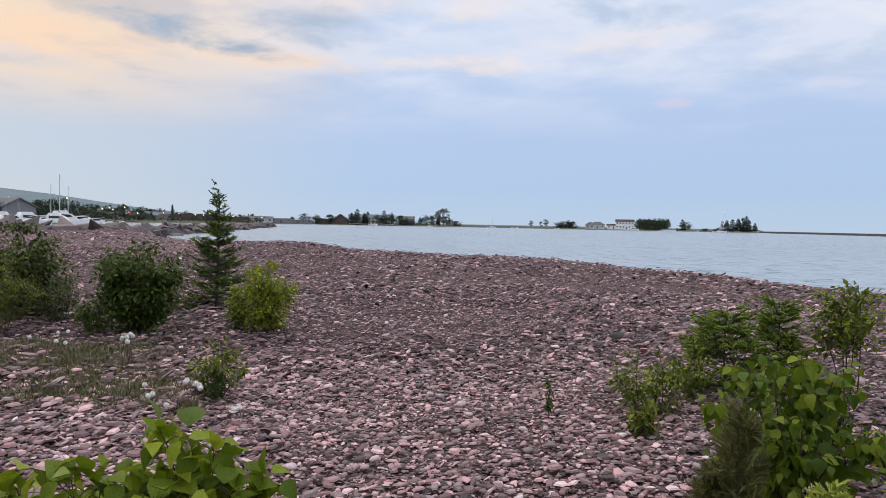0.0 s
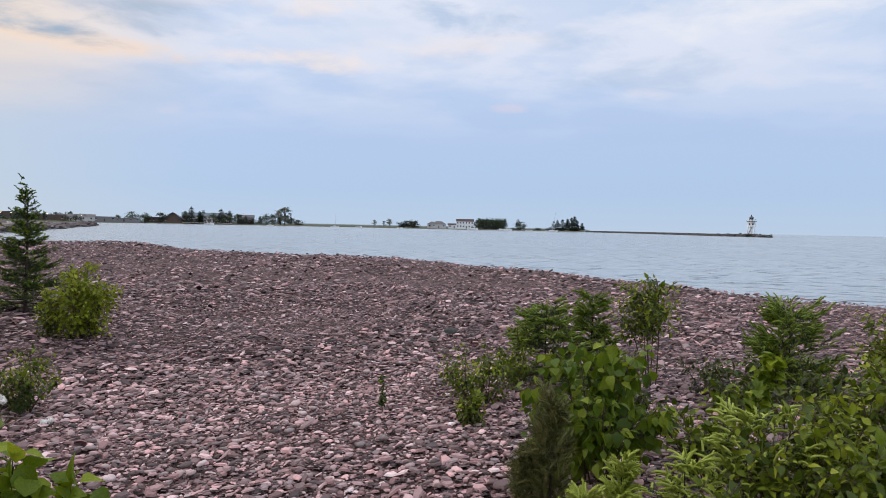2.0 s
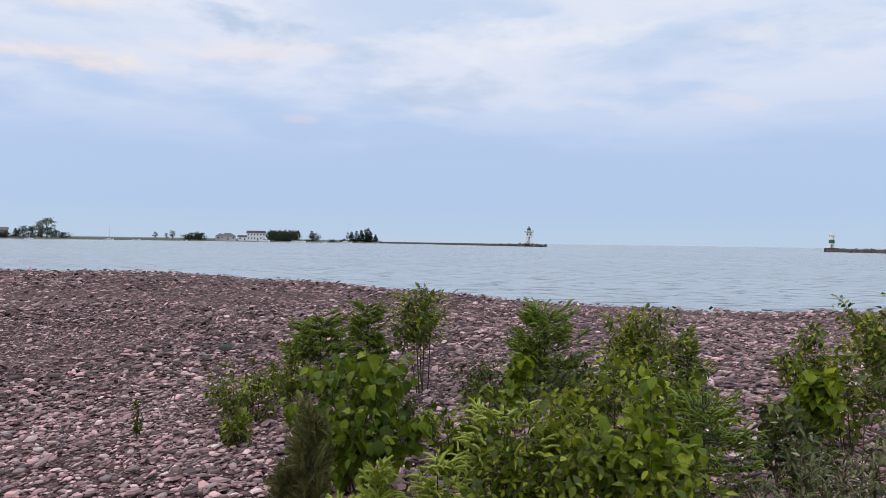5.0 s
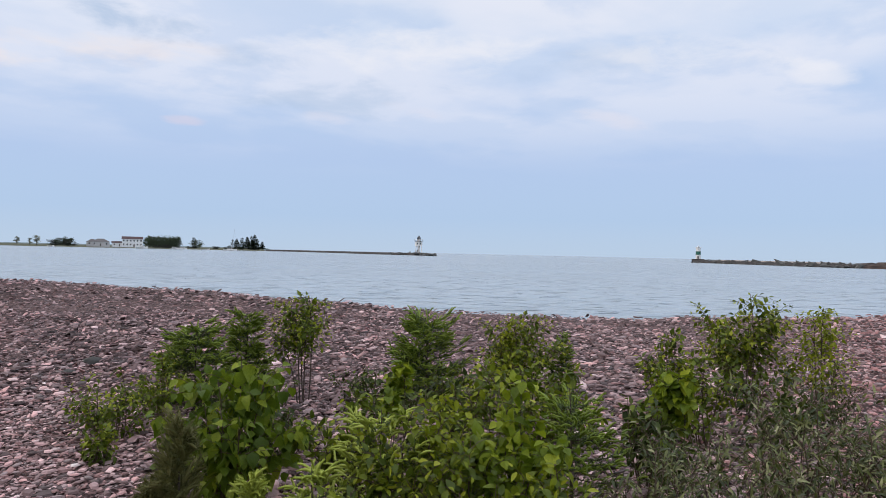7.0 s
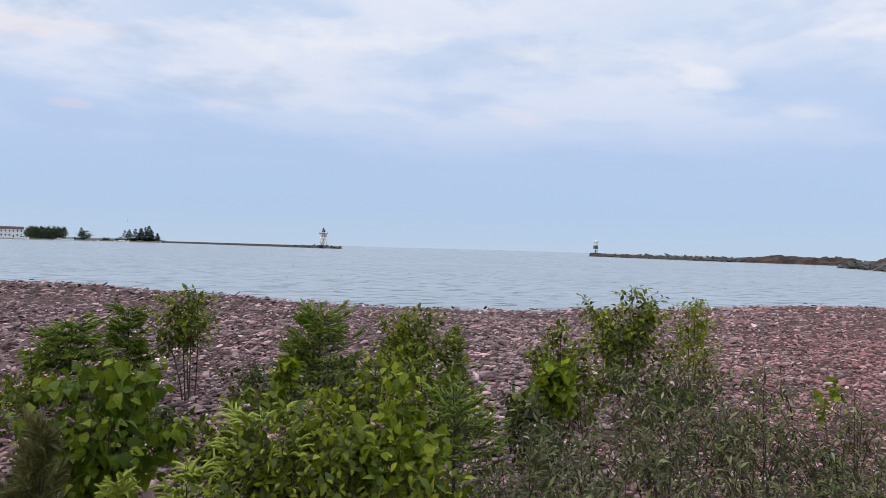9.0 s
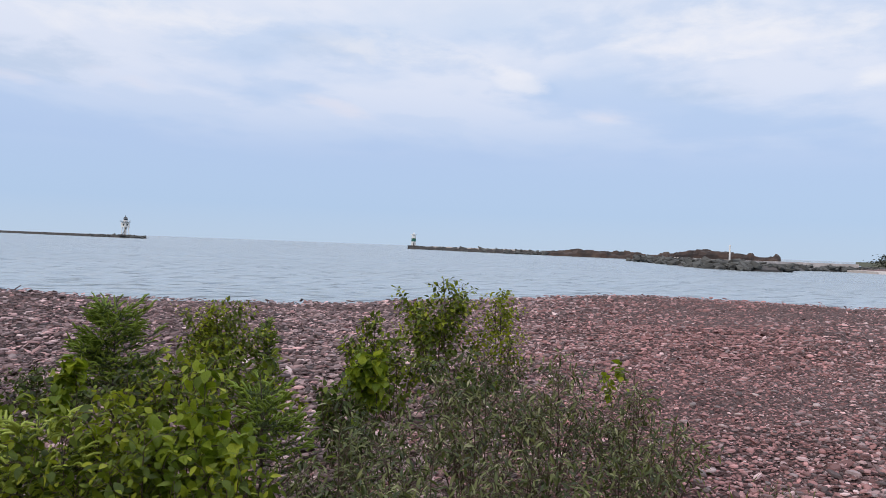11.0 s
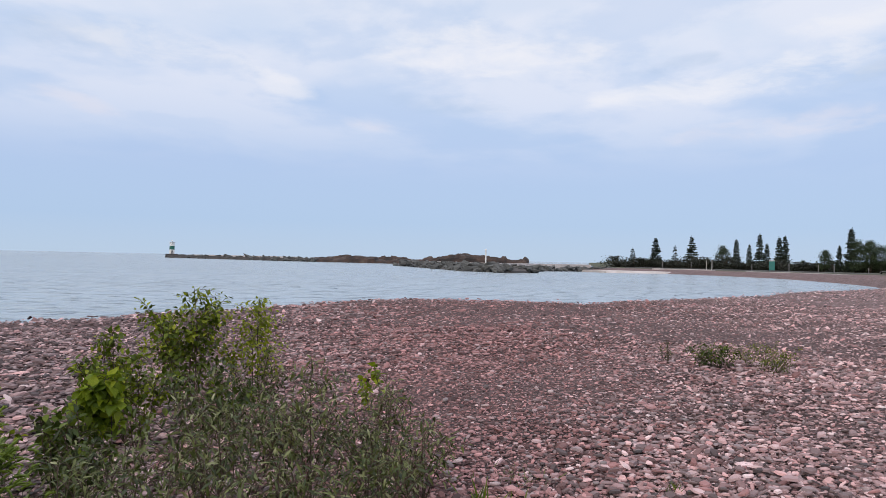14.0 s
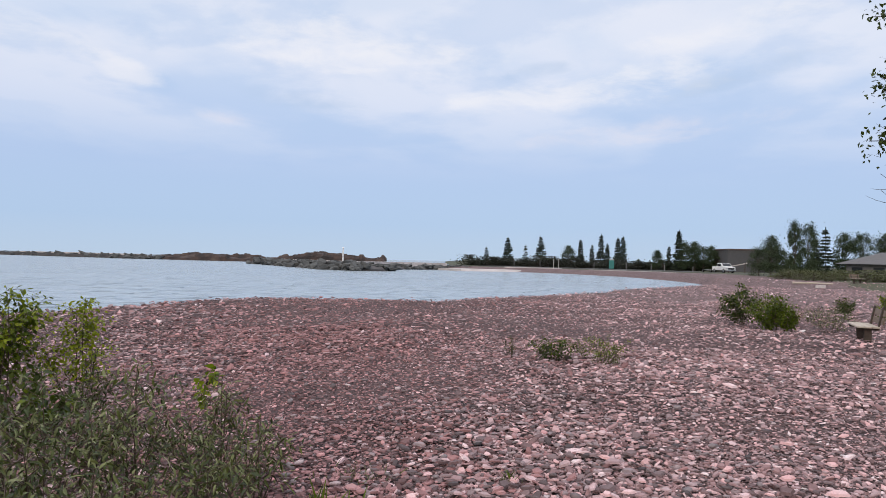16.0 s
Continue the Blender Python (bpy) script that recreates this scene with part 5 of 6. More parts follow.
# ---- rocks ----
def rock_mesh(seed, mat):
    """An angular quarried block: the hull of a few scattered corners, its edges worn."""
    g = random.Random(seed * 7 + 1)
    bm = bmesh.new()
    for k in range(24):
        q = Vector((g.gauss(0, 1), g.gauss(0, 1), g.gauss(0, 1)))
        big = max(abs(c) for c in q)
        q = q.lerp(q / big, 0.75) if big else q
        q = q.normalized() * 0.35 + (q / big) * 0.28
        bm.verts.new((q.x, q.y * 0.85, max(-0.3, q.z * 0.72)))
    hull = bmesh.ops.convex_hull(bm, input=bm.verts)
    bmesh.ops.delete(bm, geom=[v for v in bm.verts if not v.link_faces], context="VERTS")
    bmesh.ops.dissolve_limit(bm, angle_limit=0.3, verts=bm.verts, edges=bm.edges)
    bmesh.ops.bevel(bm, geom=list(bm.edges), offset=0.035, segments=1, affect="EDGES")
    me = bpy.data.meshes.new("boulder")
    bm.to_mesh(me)
    bm.free()
    me.materials.append(mat)
    return me


ROCKS = [rock_mesh(s, M_BOULDER) for s in range(8)]
SPIT_ROCKS = [rock_mesh(s + 10, M_SPIT) for s in range(8)]


def bank(name, line, width, crest, n, size, pool, label, seed):
    """A heaped bank of boulders along a line of (bearing, distance): a rough core with boulders on it."""
    g = random.Random(seed)
    pts = [Vector((*place(b, r), 0)) for b, r in line]
    root = new(name)
    root.location = (0, 0, 0)
    tagged(root, label, "breakwater")
    m = 40
    V = []
    for i in range(m + 1):
        f = i / m * (len(pts) - 1)
        k = min(int(f), len(pts) - 2)
        p = pts[k].lerp(pts[k + 1], f - k)
        d = (pts[k + 1] - pts[k]).normalized()
        nn = Vector((-d.y, d.x, 0))
        end = 1.0 if 0 < i < m else 0.35
        for u, z in ((-0.5, -0.8), (-0.22, crest * 0.75 * end), (0.22, crest * 0.75 * end), (0.5, -0.8)):
            q = p + nn * u * width * (0.6 + 0.4 * end)
            V.append((q.x, q.y, z))
    V = np.array(V)
    F = [(i * 4 + k, i * 4 + k + 1, i * 4 + k + 5, i * 4 + k + 4) for i in range(m) for k in range(3)] + [(0, 1, 2, 3), (m * 4 + 3, m * 4 + 2, m * 4 + 1, m * 4)]
    # core coloured dark to stand in for shade between the boulders
    part("core", mesh_np("core", V, np.array(F), M_PIER, False), None, root)
    for i in range(n):
        f = g.uniform(0, len(pts) - 1.0001)
        k = int(f)
        p = pts[k].lerp(pts[k + 1], f - k)
        d = (pts[k + 1] - pts[k]).normalized()
        nn = Vector((-d.y, d.x, 0))
        u = g.uniform(-0.48, 0.48)
        s = size * g.uniform(0.55, 1.35)
        ob = part("boulder", g.choice(pool), None, root)
        z = crest * (1 - max(0, abs(u) - 0.2) / 0.3) * 0.8
        ob.matrix_basis = Matrix.Translation(p + nn * u * width + Vector((0, 0, z))) @ Euler((g.uniform(-0.35, 0.35), g.uniform(-0.35, 0.35), g.uniform(0, 6.3))).to_matrix().to_4x4() @ Matrix.Diagonal((s * g.uniform(0.9, 1.5), s, s * g.uniform(0.7, 1.1), 1))
    return root


bank("boulder_spit", [(-36, 58), (-31, 62), (-26.5, 70), (-22.5, 96), (-19, 128), (-16, 190), (-14.0, 260)], 6.0, 1.0, 300, 1.1, SPIT_ROCKS, "spit of piled reddish boulders along the harbour mouth", 3)
bank("boulder_mole", [(77.3, 192), (79.0, 172), (81.8, 138), (84, 124), (86.6, 117)], 9.0, 1.15, 300, 1.25, ROCKS, "grey boulder mole reaching into the bay", 4)
bank("boulder_causeway", [(86.4, 135), (89, 150), (92.5, 158), (94.2, 165)], 6.0, 0.7, 130, 1.1, ROCKS, "low boulder causeway behind the mole", 5)
bank("breakwater_rocks", [(58.9, 372), (61, 345), (64, 312), (67.5, 284), (70, 272)], 6.0, 1.0, 190, 1.8, ROCKS, "rubble along the foot of the long breakwater", 6)
bank("lighthouse_rocks", [(34.6, 470), (36.6, 442), (38.1, 428)], 7.0, 1.1, 70, 2.0, ROCKS, "dark rubble heaped round the lighthouse pier", 7)


def outcrop():
    """The bare bedrock ridge beyond the mole."""
    bs = np.linspace(69.0, 87.3, 120)
    us = np.linspace(0, 1, 14)
    top = np.interp(bs, [69, 70, 72, 74, 77, 77.6, 79.9, 81.7, 83.0, 84.5, 86, 87.1, 87.3], [-0.15, -0.02, 0.15, 0.17, 0.10, 0.02, 0.30, 0.50, 0.44, 0.30, 0.22, 0.26, 0.0])
    V = []
    for b, e in zip(bs, top):
        rr = np.interp(b, [69, 77, 87.3], [272, 252, 226])
        for u in us:
            r = rr + u * 26
            prof = min(1.0, u / 0.14) if u < 0.6 else (1 - u) / 0.4
            x, y = place(b, r)
            k = noise.noise(Vector((x * 0.12, y * 0.12, 3.0))) * 0.5 + noise.noise(Vector((x * 0.4, y * 0.4, 8.0))) * 0.4 + noise.noise(Vector((x * 1.0, y * 1.0, 1.0))) * 0.25
            block = noise.cell(Vector((x * 0.16 + 0.3 * k, y * 0.16, 2.0))) - 0.5 + 0.6 * (noise.cell(Vector((x * 0.45, y * 0.45, 5.0))) - 0.5)
            z = -0.6 + (EYE + r * math.tan(radians(e)) + 0.5 + k * 0.7 + block * 0.75) * max(0, prof) ** 0.6
            V.append((x + k * 1.2, y + k * 1.2, z))
    n = len(us)
    F = [(i * n + k, i * n + k + 1, (i + 1) * n + k + 1, (i + 1) * n + k) for i in range(len(bs) - 1) for k in range(n - 1)]
    tagged(part("bedrock_outcrop", mesh_np("bedrock_outcrop", np.array(V), np.array(F), M_OUTCROP, False), None), "rust-brown bare bedrock ridge rising from the lake", "rock outcrop")


outcrop()


def wall_along(name, line, width, z0, z1, mat, label, category="pier"):
    """A long low wall or slab along (bearing, distance) points."""
    pts = [Vector((*place(b, r), 0)) for b, r in line]
    V = []
    for i, p in enumerate(pts):
        d = (pts[min(i + 1, len(pts) - 1)] - pts[max(i - 1, 0)]).normalized()
        nn = Vector((-d.y, d.x, 0)) * width / 2
        V += [(p - nn).to_tuple()[:2] + (z0,), (p - nn * 0.9).to_tuple()[:2] + (z1,), (p + nn * 0.9).to_tuple()[:2] + (z1,), (p + nn).to_tuple()[:2] + (z0,)]
    m = len(pts) - 1
    F = [(i * 4 + k, i * 4 + k + 1, i * 4 + k + 5, i * 4 + k + 4) for i in range(m) for k in range(3)] + [(3, 2, 1, 0), (m * 4, m * 4 + 1, m * 4 + 2, m * 4 + 3)]
    return tagged(part(name, mesh_np(name, np.array(V), np.array(F), mat, False), None), label, category, kind="structure")


wall_along("pier_east", [(24.6, 690), (28, 620), (32, 520), (35, 462), (37.3, 436)], 5.0, -0.8, 1.5, M_PIER, "long low concrete pier running to the lighthouse")
wall_along("pier_west", [(58.7, 368), (61, 342), (64, 310), (67.5, 283), (70, 272)], 4.0, -0.8, 1.25, M_PIER, "long low concrete breakwater running to the green light")
wall_along("pier_cap", [(60.5, 352), (64, 316), (68.5, 283)], 1.4, 1.2, 1.75, M_CONCRETE, "pale parapet on the breakwater")
wall_along("mole_path", [(79.6, 175), (82, 146), (84.5, 133), (88, 152), (92, 160)], 3.0, 0.5, 1.5, M_CONCRETE, "pale path along the boulder mole", "path")
wall_along("boat_ramp", [(92.4, 148), (95.0, 152), (97.2, 156)], 12.0, 0.0, 0.42, M_CONCRETE, "pale concrete boat ramp at the water's edge", "boat ramp")
wall_along("pavement_1", [(97.2, 163), (101.5, 158)], 2.5, 0.3, 0.98, M_CONCRETE, "pale concrete kerb at the back of the far beach", "pavement")
wall_along("pavement_2", [(104.0, 146), (108, 140), (110.2, 133)], 2.0, 0.3, 0.92, M_CONCRETE, "pale concrete path along the far beach", "pavement")
wall_along("road", [(96, 182), (104, 172), (110, 158), (114.5, 150), (118, 140)], 16.0, 0.3, 1.02, M_ASPHALT, "grey asphalt car park behind the far beach", "road")


# ---- lights and posts ----
def lighthouse():
    root = stand("lighthouse", 36.75, 440, "white skeletal lighthouse with a black lantern on the pier", "lighthouse", z=1.45)
    part("plinth", boxed(-3.2, -3.2, -0.4, 3.2, 3.2, 0.5, bevel=0.1), M_PIER, root)
    for x in (-1, 1):
        for y in (-1, 1):
            part("leg", rodded((x * 2.1, y * 2.1, 0.4), (x * 1.55, y * 1.55, 4.7), 0.26), M_WHITE, root)
    for a, b in (((-2.0, -2.0, 1.0), (1.6, -1.6, 4.5)), ((2.0, -2.0, 1.0), (-1.6, -1.6, 4.5)), ((-2.0, 2.0, 1.0), (1.6, 1.6, 4.5)), ((2.0, 2.0, 1.0), (-1.6, 1.6, 4.5))):
        part("brace", rodded(a, b, 0.09), M_WHITE, root)
    part("stair", rodded((-1.4, -0.6, 0.5), (0.6, -0.6, 4.6), 0.2), M_GREY_WALL, root)
    part("shaft", cyld(0, 0, 0.4, 4.8, 0.75, seg=12), M_WHITE, root)
    part("watch_room", cyld(0, 0, 4.6, 7.6, 2.35, 2.15, seg=8), M_WHITE, root)
    for x in (-0.9, 0.9):
        part("window", boxed(x - 0.3, -2.24, 5.6, x + 0.3, -2.10, 6.6), M_GLASS, root)
    part("gallery", cyld(0, 0, 7.6, 7.8, 2.9, seg=16), M_BLACK, root)
    for k in range(10):
        a = k * math.pi / 5
        part("rail_post", rodded((2.8 * math.cos(a), 2.8 * math.sin(a), 7.85), (2.8 * math.cos(a), 2.8 * math.sin(a), 8.8), 0.05), M_BLACK, root)
    for z in (8.35, 8.8):
        bm = bmesh.new()
        for k in range(20):
            a, c = k * math.pi / 10, (k + 1) * math.pi / 10
            rod(bm, (2.8 * math.cos(a), 2.8 * math.sin(a), z), (2.8 * math.cos(c), 2.8 * math.sin(c), z), 0.03, seg=5)
        part("rail", bm, M_WHITE, root)
    part("lantern", cyld(0, 0, 7.85, 9.7, 1.15, seg=10), M_WHITE, root)
    part("lantern_glass", cyld(0, 0, 8.7, 9.5, 1.2, seg=10), M_GLASS, root)
    part("roof", cyld(0, 0, 9.7, 10.7, 1.4, 0.3, seg=12), M_BLACK, root)
    part("finial", cyld(0, 0, 10.7, 11.5, 0.32, 0.12, seg=8), M_BLACK, root)


def green_light():
    root = stand("harbour_light", 58.92, 368, "white harbour light tower with a green band on a concrete block", "beacon", z=0.0)
    part("block", boxed(-3.0, -2.5, -0.8, 3.0, 2.5, 1.9, bevel=0.12), M_PIER, root)
    part("tower", cyld(0, 0, 1.9, 7.6, 1.25, 1.1, seg=14), M_WHITE, root)
    part("green_band", cyld(0, 0, 4.0, 5.7, 1.24, 1.2, seg=14), M_GREEN, root)
    part("deck", cyld(0, 0, 7.55, 7.75, 1.6, seg=14), M_WHITE, root)
    part("lamp_mast", cyld(0, 0, 7.75, 8.3, 0.12, seg=6), M_BLACK, root)
    part("lamp_house", cyld(0, 0, 8.1, 8.55, 0.5, 0.35, seg=8), M_WHITE, root)
    part("door", boxed(-0.35, -1.30, 1.9, 0.35, -1.1, 3.5), M_GREY_WALL, root)


def post(b, r, z0, top, rad, mat, label, name="post", lamp=False):
    root = stand(name, b, r, label, "post", "posts round the bay", z=z0)
    part("shaft", cyld(0, 0, -0.2, top, rad, rad * 0.8, seg=8), mat, root)
    part("cap", cyld(0, 0, top, top + rad, rad * 1.5, rad, seg=8), mat, root)


lighthouse()
green_light()
post(83.85, 142, 1.2, 2.9, 0.16, M_WHITE, "slim white post on the boulder mole")
for b, r, h in ((97.8, 168, 1.6), (99.9, 166, 1.5), (101.0, 167, 1.9), (101.4, 167, 2.0), (104.2, 165, 1.4), (106.7, 160, 1.6), (108.6, 156, 1.4), (109.6, 152, 1.2), (111.7, 148, 1.0)):
    post(b, r, 0.95, h, 0.09, M_GREY_WALL if h < 1.8 else M_PALE_WALL, "pale post beside the far beach path")
post(-32.0, 300, 1.2, 8.0, 0.1, M_CHROME, "tall pole by the harbour")


def toilet_cabin():
    root = stand("portable_toilet", 105.55, 178, "teal plastic portable toilet by the car park", "portable toilet", z=1.0)
    part("cabin", boxed(-0.6, -0.6, 0.05, 0.6, 0.6, 2.15, bevel=0.05), M_TEAL, root)
    part("door", boxed(-0.42, -0.64, 0.15, 0.42, -0.595, 1.95, bevel=0.015), M_TEAL, root)
    part("roof", boxed(-0.64, -0.64, 2.15, 0.64, 0.64, 2.36, bevel=0.08), M_PALE_WALL, root, "pale rounded roof")
    part("skid", boxed(-0.62, -0.62, -0.05, 0.62, 0.62, 0.05), M_BLACK, root)


toilet_cabin()


def wheel(parent, x, y, z, r, w):
    bm = bmesh.new()
    cyl(bm, 0, 0, -w / 2, w / 2, r, seg=18)
    bmesh.ops.rotate(bm, verts=bm.verts, cent=(0, 0, 0), matrix=Matrix.Rotation(radians(90), 3, "X"))
    bmesh.ops.translate(bm, verts=bm.verts, vec=(x, y, z))
    t = part("wheel", bm, M_TYRE, parent)
    bm = bmesh.new()
    cyl(bm, 0, 0, -w / 2 - 0.01, w / 2 + 0.01, r * 0.6, seg=14)
    bmesh.ops.rotate(bm, verts=bm.verts, cent=(0, 0, 0), matrix=Matrix.Rotation(radians(90), 3, "X"))
    bmesh.ops.translate(bm, verts=bm.verts, vec=(x, y, z))
    part("rim", bm, M_CHROME, t)


def pickup(b, r, turn):
    root = stand("pickup_truck", b, r, "white pickup truck parked at the beach's end", "truck", turn=turn, z=1.03)
    prof = [(-2.7, 0.45), (2.75, 0.45), (2.8, 0.75), (2.7, 1.08), (1.45, 1.18), (0.85, 1.80), (-0.75, 1.84), (-0.95, 1.22), (-2.75, 1.2)]
    bm = prism(prof, -0.95, 0.95)
    bmesh.ops.bevel(bm, geom=list(bm.edges), offset=0.06, segments=2, affect="EDGES")
    body = part("body", bm, M_WHITE, root)
    part("windscreen", prism([(0.86, 1.76), (1.38, 1.22), (1.42, 1.24), (0.90, 1.79)], -0.82, 0.82), M_GLASS, root)
    for y in (-0.965, 0.945):
        part("side_window", boxed(-0.65, y, 1.25, 0.75, y + 0.02, 1.68), M_GLASS, root)
    # flat black sheet on the solid body marks the open bed
    part("bed_top_sheet", boxed(-2.6, -0.8, 1.19, -1.05, 0.8, 1.215), M_BLACK, root)
    part("grille", boxed(2.76, -0.6, 0.62, 2.82, 0.6, 0.98), M_BLACK, root)
    part("front_bumper", boxed(2.7, -0.95, 0.42, 2.92, 0.95, 0.62, bevel=0.03), M_CHROME, root)
    for y in (-0.78, 0.78):
        part("headlight", boxed(2.72, y - 0.15, 0.80, 2.83, y + 0.15, 1.0, bevel=0.02), M_CHROME, root)
    for x in (-1.75, 1.75):
        for y in (-0.86, 0.86):
            wheel(root, x, y, 0.38, 0.38, 0.26)


pickup(113.9, 146, -62)
r_ = stand("boat_trailer", 112.75, 147, "low boat trailer parked behind the pickup", "trailer", turn=-80, z=1.0)
part("frame", boxed(-1.8, -0.6, 0.42, 1.8, 0.6, 0.55), M_CHROME, r_)
part("drawbar", rodded((1.7, 0, 0.48), (3.0, 0, 0.48), 0.06), M_CHROME, r_)
for y_ in (-0.75, 0.75):
    wheel(r_, -0.4, y_, 0.32, 0.32, 0.2)


# ---- buildings ----
def building(b, r, w, d, h, roof, wall, roof_mat, label, turn=0.0, z=None, storeys=1, bays=4, rise=2.0, name="house", over=0.4, door=True, group=""):
    """Walls, a roof (gable along x, gable end, hip or flat) and windows on the side that faces the water."""
    root = stand(name, b, r, label, "building", group, turn=turn, z=z)
    part("wall", boxed(-w / 2, -d / 2, -0.5, w / 2, d / 2, h), wall, root)
    if roof == "gable":
        top = part("roof", prism([(-d / 2 - over, h - 0.05), (d / 2 + over, h - 0.05), (0, h + rise)], -w / 2 - over, w / 2 + over), roof_mat, root)
        top.rotation_euler = (0, 0, radians(90))
    elif roof == "end":
        part("roof", prism([(-w / 2 - over, h - 0.05), (-w / 2 - over, h + 0.2), (0, h + rise), (w / 2 + over, h + 0.2), (w / 2 + over, h - 0.05), (0, h + rise - 0.4)], -d / 2 - over, d / 2 + over), roof_mat, root)
        part("gable", prism([(-w / 2, h), (w / 2, h), (0, h + rise - 0.4)], -d / 2, d / 2), wall, root)
    elif roof == "hip":
        bm = bmesh.new()
        lo = [bm.verts.new((sx * (w / 2 + over), sy * (d / 2 + over), h)) for sx, sy in ((-1, -1), (1, -1), (1, 1), (-1, 1))]
        ridge = max(0.3, w / 2 - d / 2)
        hi = [bm.verts.new((-ridge, 0, h + rise)), bm.verts.new((ridge, 0, h + rise))]
        for f in ((lo[0], lo[1], hi[1], hi[0]), (lo[1], lo[2], hi[1]), (lo[2], lo[3], hi[0], hi[1]), (lo[3], lo[0], hi[0]), (lo[3], lo[2], lo[1], lo[0])):
            bm.faces.new(f)
        bmesh.ops.recalc_face_normals(bm, faces=bm.faces)
        part("roof", bm, roof_mat, root)
    else:
        part("roof", boxed(-w / 2 - 0.15, -d / 2 - 0.15, h, w / 2 + 0.15, d / 2 + 0.15, h + 0.3), roof_mat, root)
    if bays:
        sh = h / storeys
        for s in range(storeys):
            for k in range(bays):
                x = -w / 2 + w * (k + 0.5) / bays
                if door and s == 0 and k == bays // 2:
                    part("door", boxed(x - 0.5, -d / 2 - 0.06, 0, x + 0.5, -d / 2 + 0.02, 2.1), M_POST, root)
                    continue
                wn = part("window", boxed(x - 0.55, -d / 2 - 0.05, s * sh + sh * 0.38, x + 0.55, -d / 2 + 0.02, s * sh + sh * 0.8), M_GLASS, root)
                part("sill", boxed(x - 0.65, -d / 2 - 0.12, s * sh + sh * 0.34, x + 0.65, -d / 2 + 0.02, s * sh + sh * 0.38), M_WHITE, wn)
    return root


# across the bay to the right
building(115.4, 172, 11.0, 9.0, 4.9, "flat", M_DARK_WALL, M_BROWN, "dark grey flat-roofed building beyond the car park", turn=20, bays=0, name="shed", z=1.0)
ramp_root = stand("loading_ramp", 114.7, 152, "pale sloping metal ramp beside the pickup", "ramp", turn=0, z=1.0)
part("deck", prism([(-1.6, 1.0), (2.2, 1.9), (2.2, 2.1), (-1.6, 1.2)], -0.9, 0.9), M_CONCRETE, ramp_root)
for x_ in (-1.2, 1.8):
    part("support", boxed(x_ - 0.08, -0.7, -0.2, x_ + 0.08, 0.7, 1.0 + 0.24 * (x_ + 1.6)), M_POST, ramp_root)
building(125.3, 100, 11.0, 7.0, 1.8, "hip", M_GREY_WALL, M_GREY_ROOF, "low pavilion with a dark hipped roof among trees", bays=5, rise=1.5, over=1.1, name="pavilion", z=1.0)
for b, r in ((122.75, 78),):
    bench(b, r, 58, "pale wooden bench at the beach's upper edge")
bm_ = stand("log", 119.9, 75, "pale bleached driftwood log lying on the beach", "log")
part("trunk", rodded((-1.6, 0, 0.12), (1.8, 0.2, 0.12), 0.10, 0.07, seg=8), M_WOOD, bm_)
wb_ = stand("stone_block", 120.5, 72, "pale square block at the beach edge", "block")
part("block", boxed(-0.4, -0.3, -0.1, 0.4, 0.3, 0.35, bevel=0.04), M_CONCRETE, wb_)

# coast guard point across the harbour
building(14.65, 668, 16.5, 9.0, 6.6, "gable", M_WHITE, M_RED_ROOF, "white two-storey house with a dark red roof across the water", storeys=2, bays=6, rise=2.3, z=1.3)
building(13.6, 668, 8.0, 6.0, 3.0, "gable", M_WHITE, M_RED_ROOF, "small white annexe with a dark red roof", bays=2, rise=1.5, z=1.3)
building(12.5, 664, 14.0, 9.0, 3.6, "hip", M_PALE_WALL, M_GREY_ROOF, "pale house with a grey hipped roof by the water", bays=3, rise=2.8, z=1.2)
building(11.95, 672, 9.0, 7.0, 3.6, "hip", M_PALE_WALL, M_GREY_ROOF, "grey-roofed house behind the water's edge", bays=2, rise=2.4, z=1.2)
# town front
building(-9.6, 668, 19.0, 9.0, 4.2, "flat", M_BROWN, M_BLACK, "long dark brown boathouse on the shore", bays=6, name="boathouse", z=1.2)
building(-8.4, 664, 16.0, 10.0, 3.8, "end", M_BROWN, M_RED_ROOF, "dark lodge with a broad red gable roof", bays=3, rise=5.2, over=1.6, name="lodge", z=1.2)
building(-5.9, 690, 44.0, 10.0, 6.2, "gable", M_PALE_WALL, M_BLUE_ROOF, "long pale inn with a slate-blue roof behind trees", bays=12, storeys=2, rise=3.2, name="inn", z=1.4)
building(-7.0, 682, 9.0, 8.0, 5.0, "end", M_PALE_WALL, M_BLUE_ROOF, "pale gabled wing of the inn", bays=2, rise=3.0, name="inn", z=1.4)
building(-3.0, 700, 16.0, 9.0, 6.0, "gable", M_GREY_WALL, M_GREY_ROOF, "grey house half hidden by trees", bays=4, rise=2.4, z=1.4)
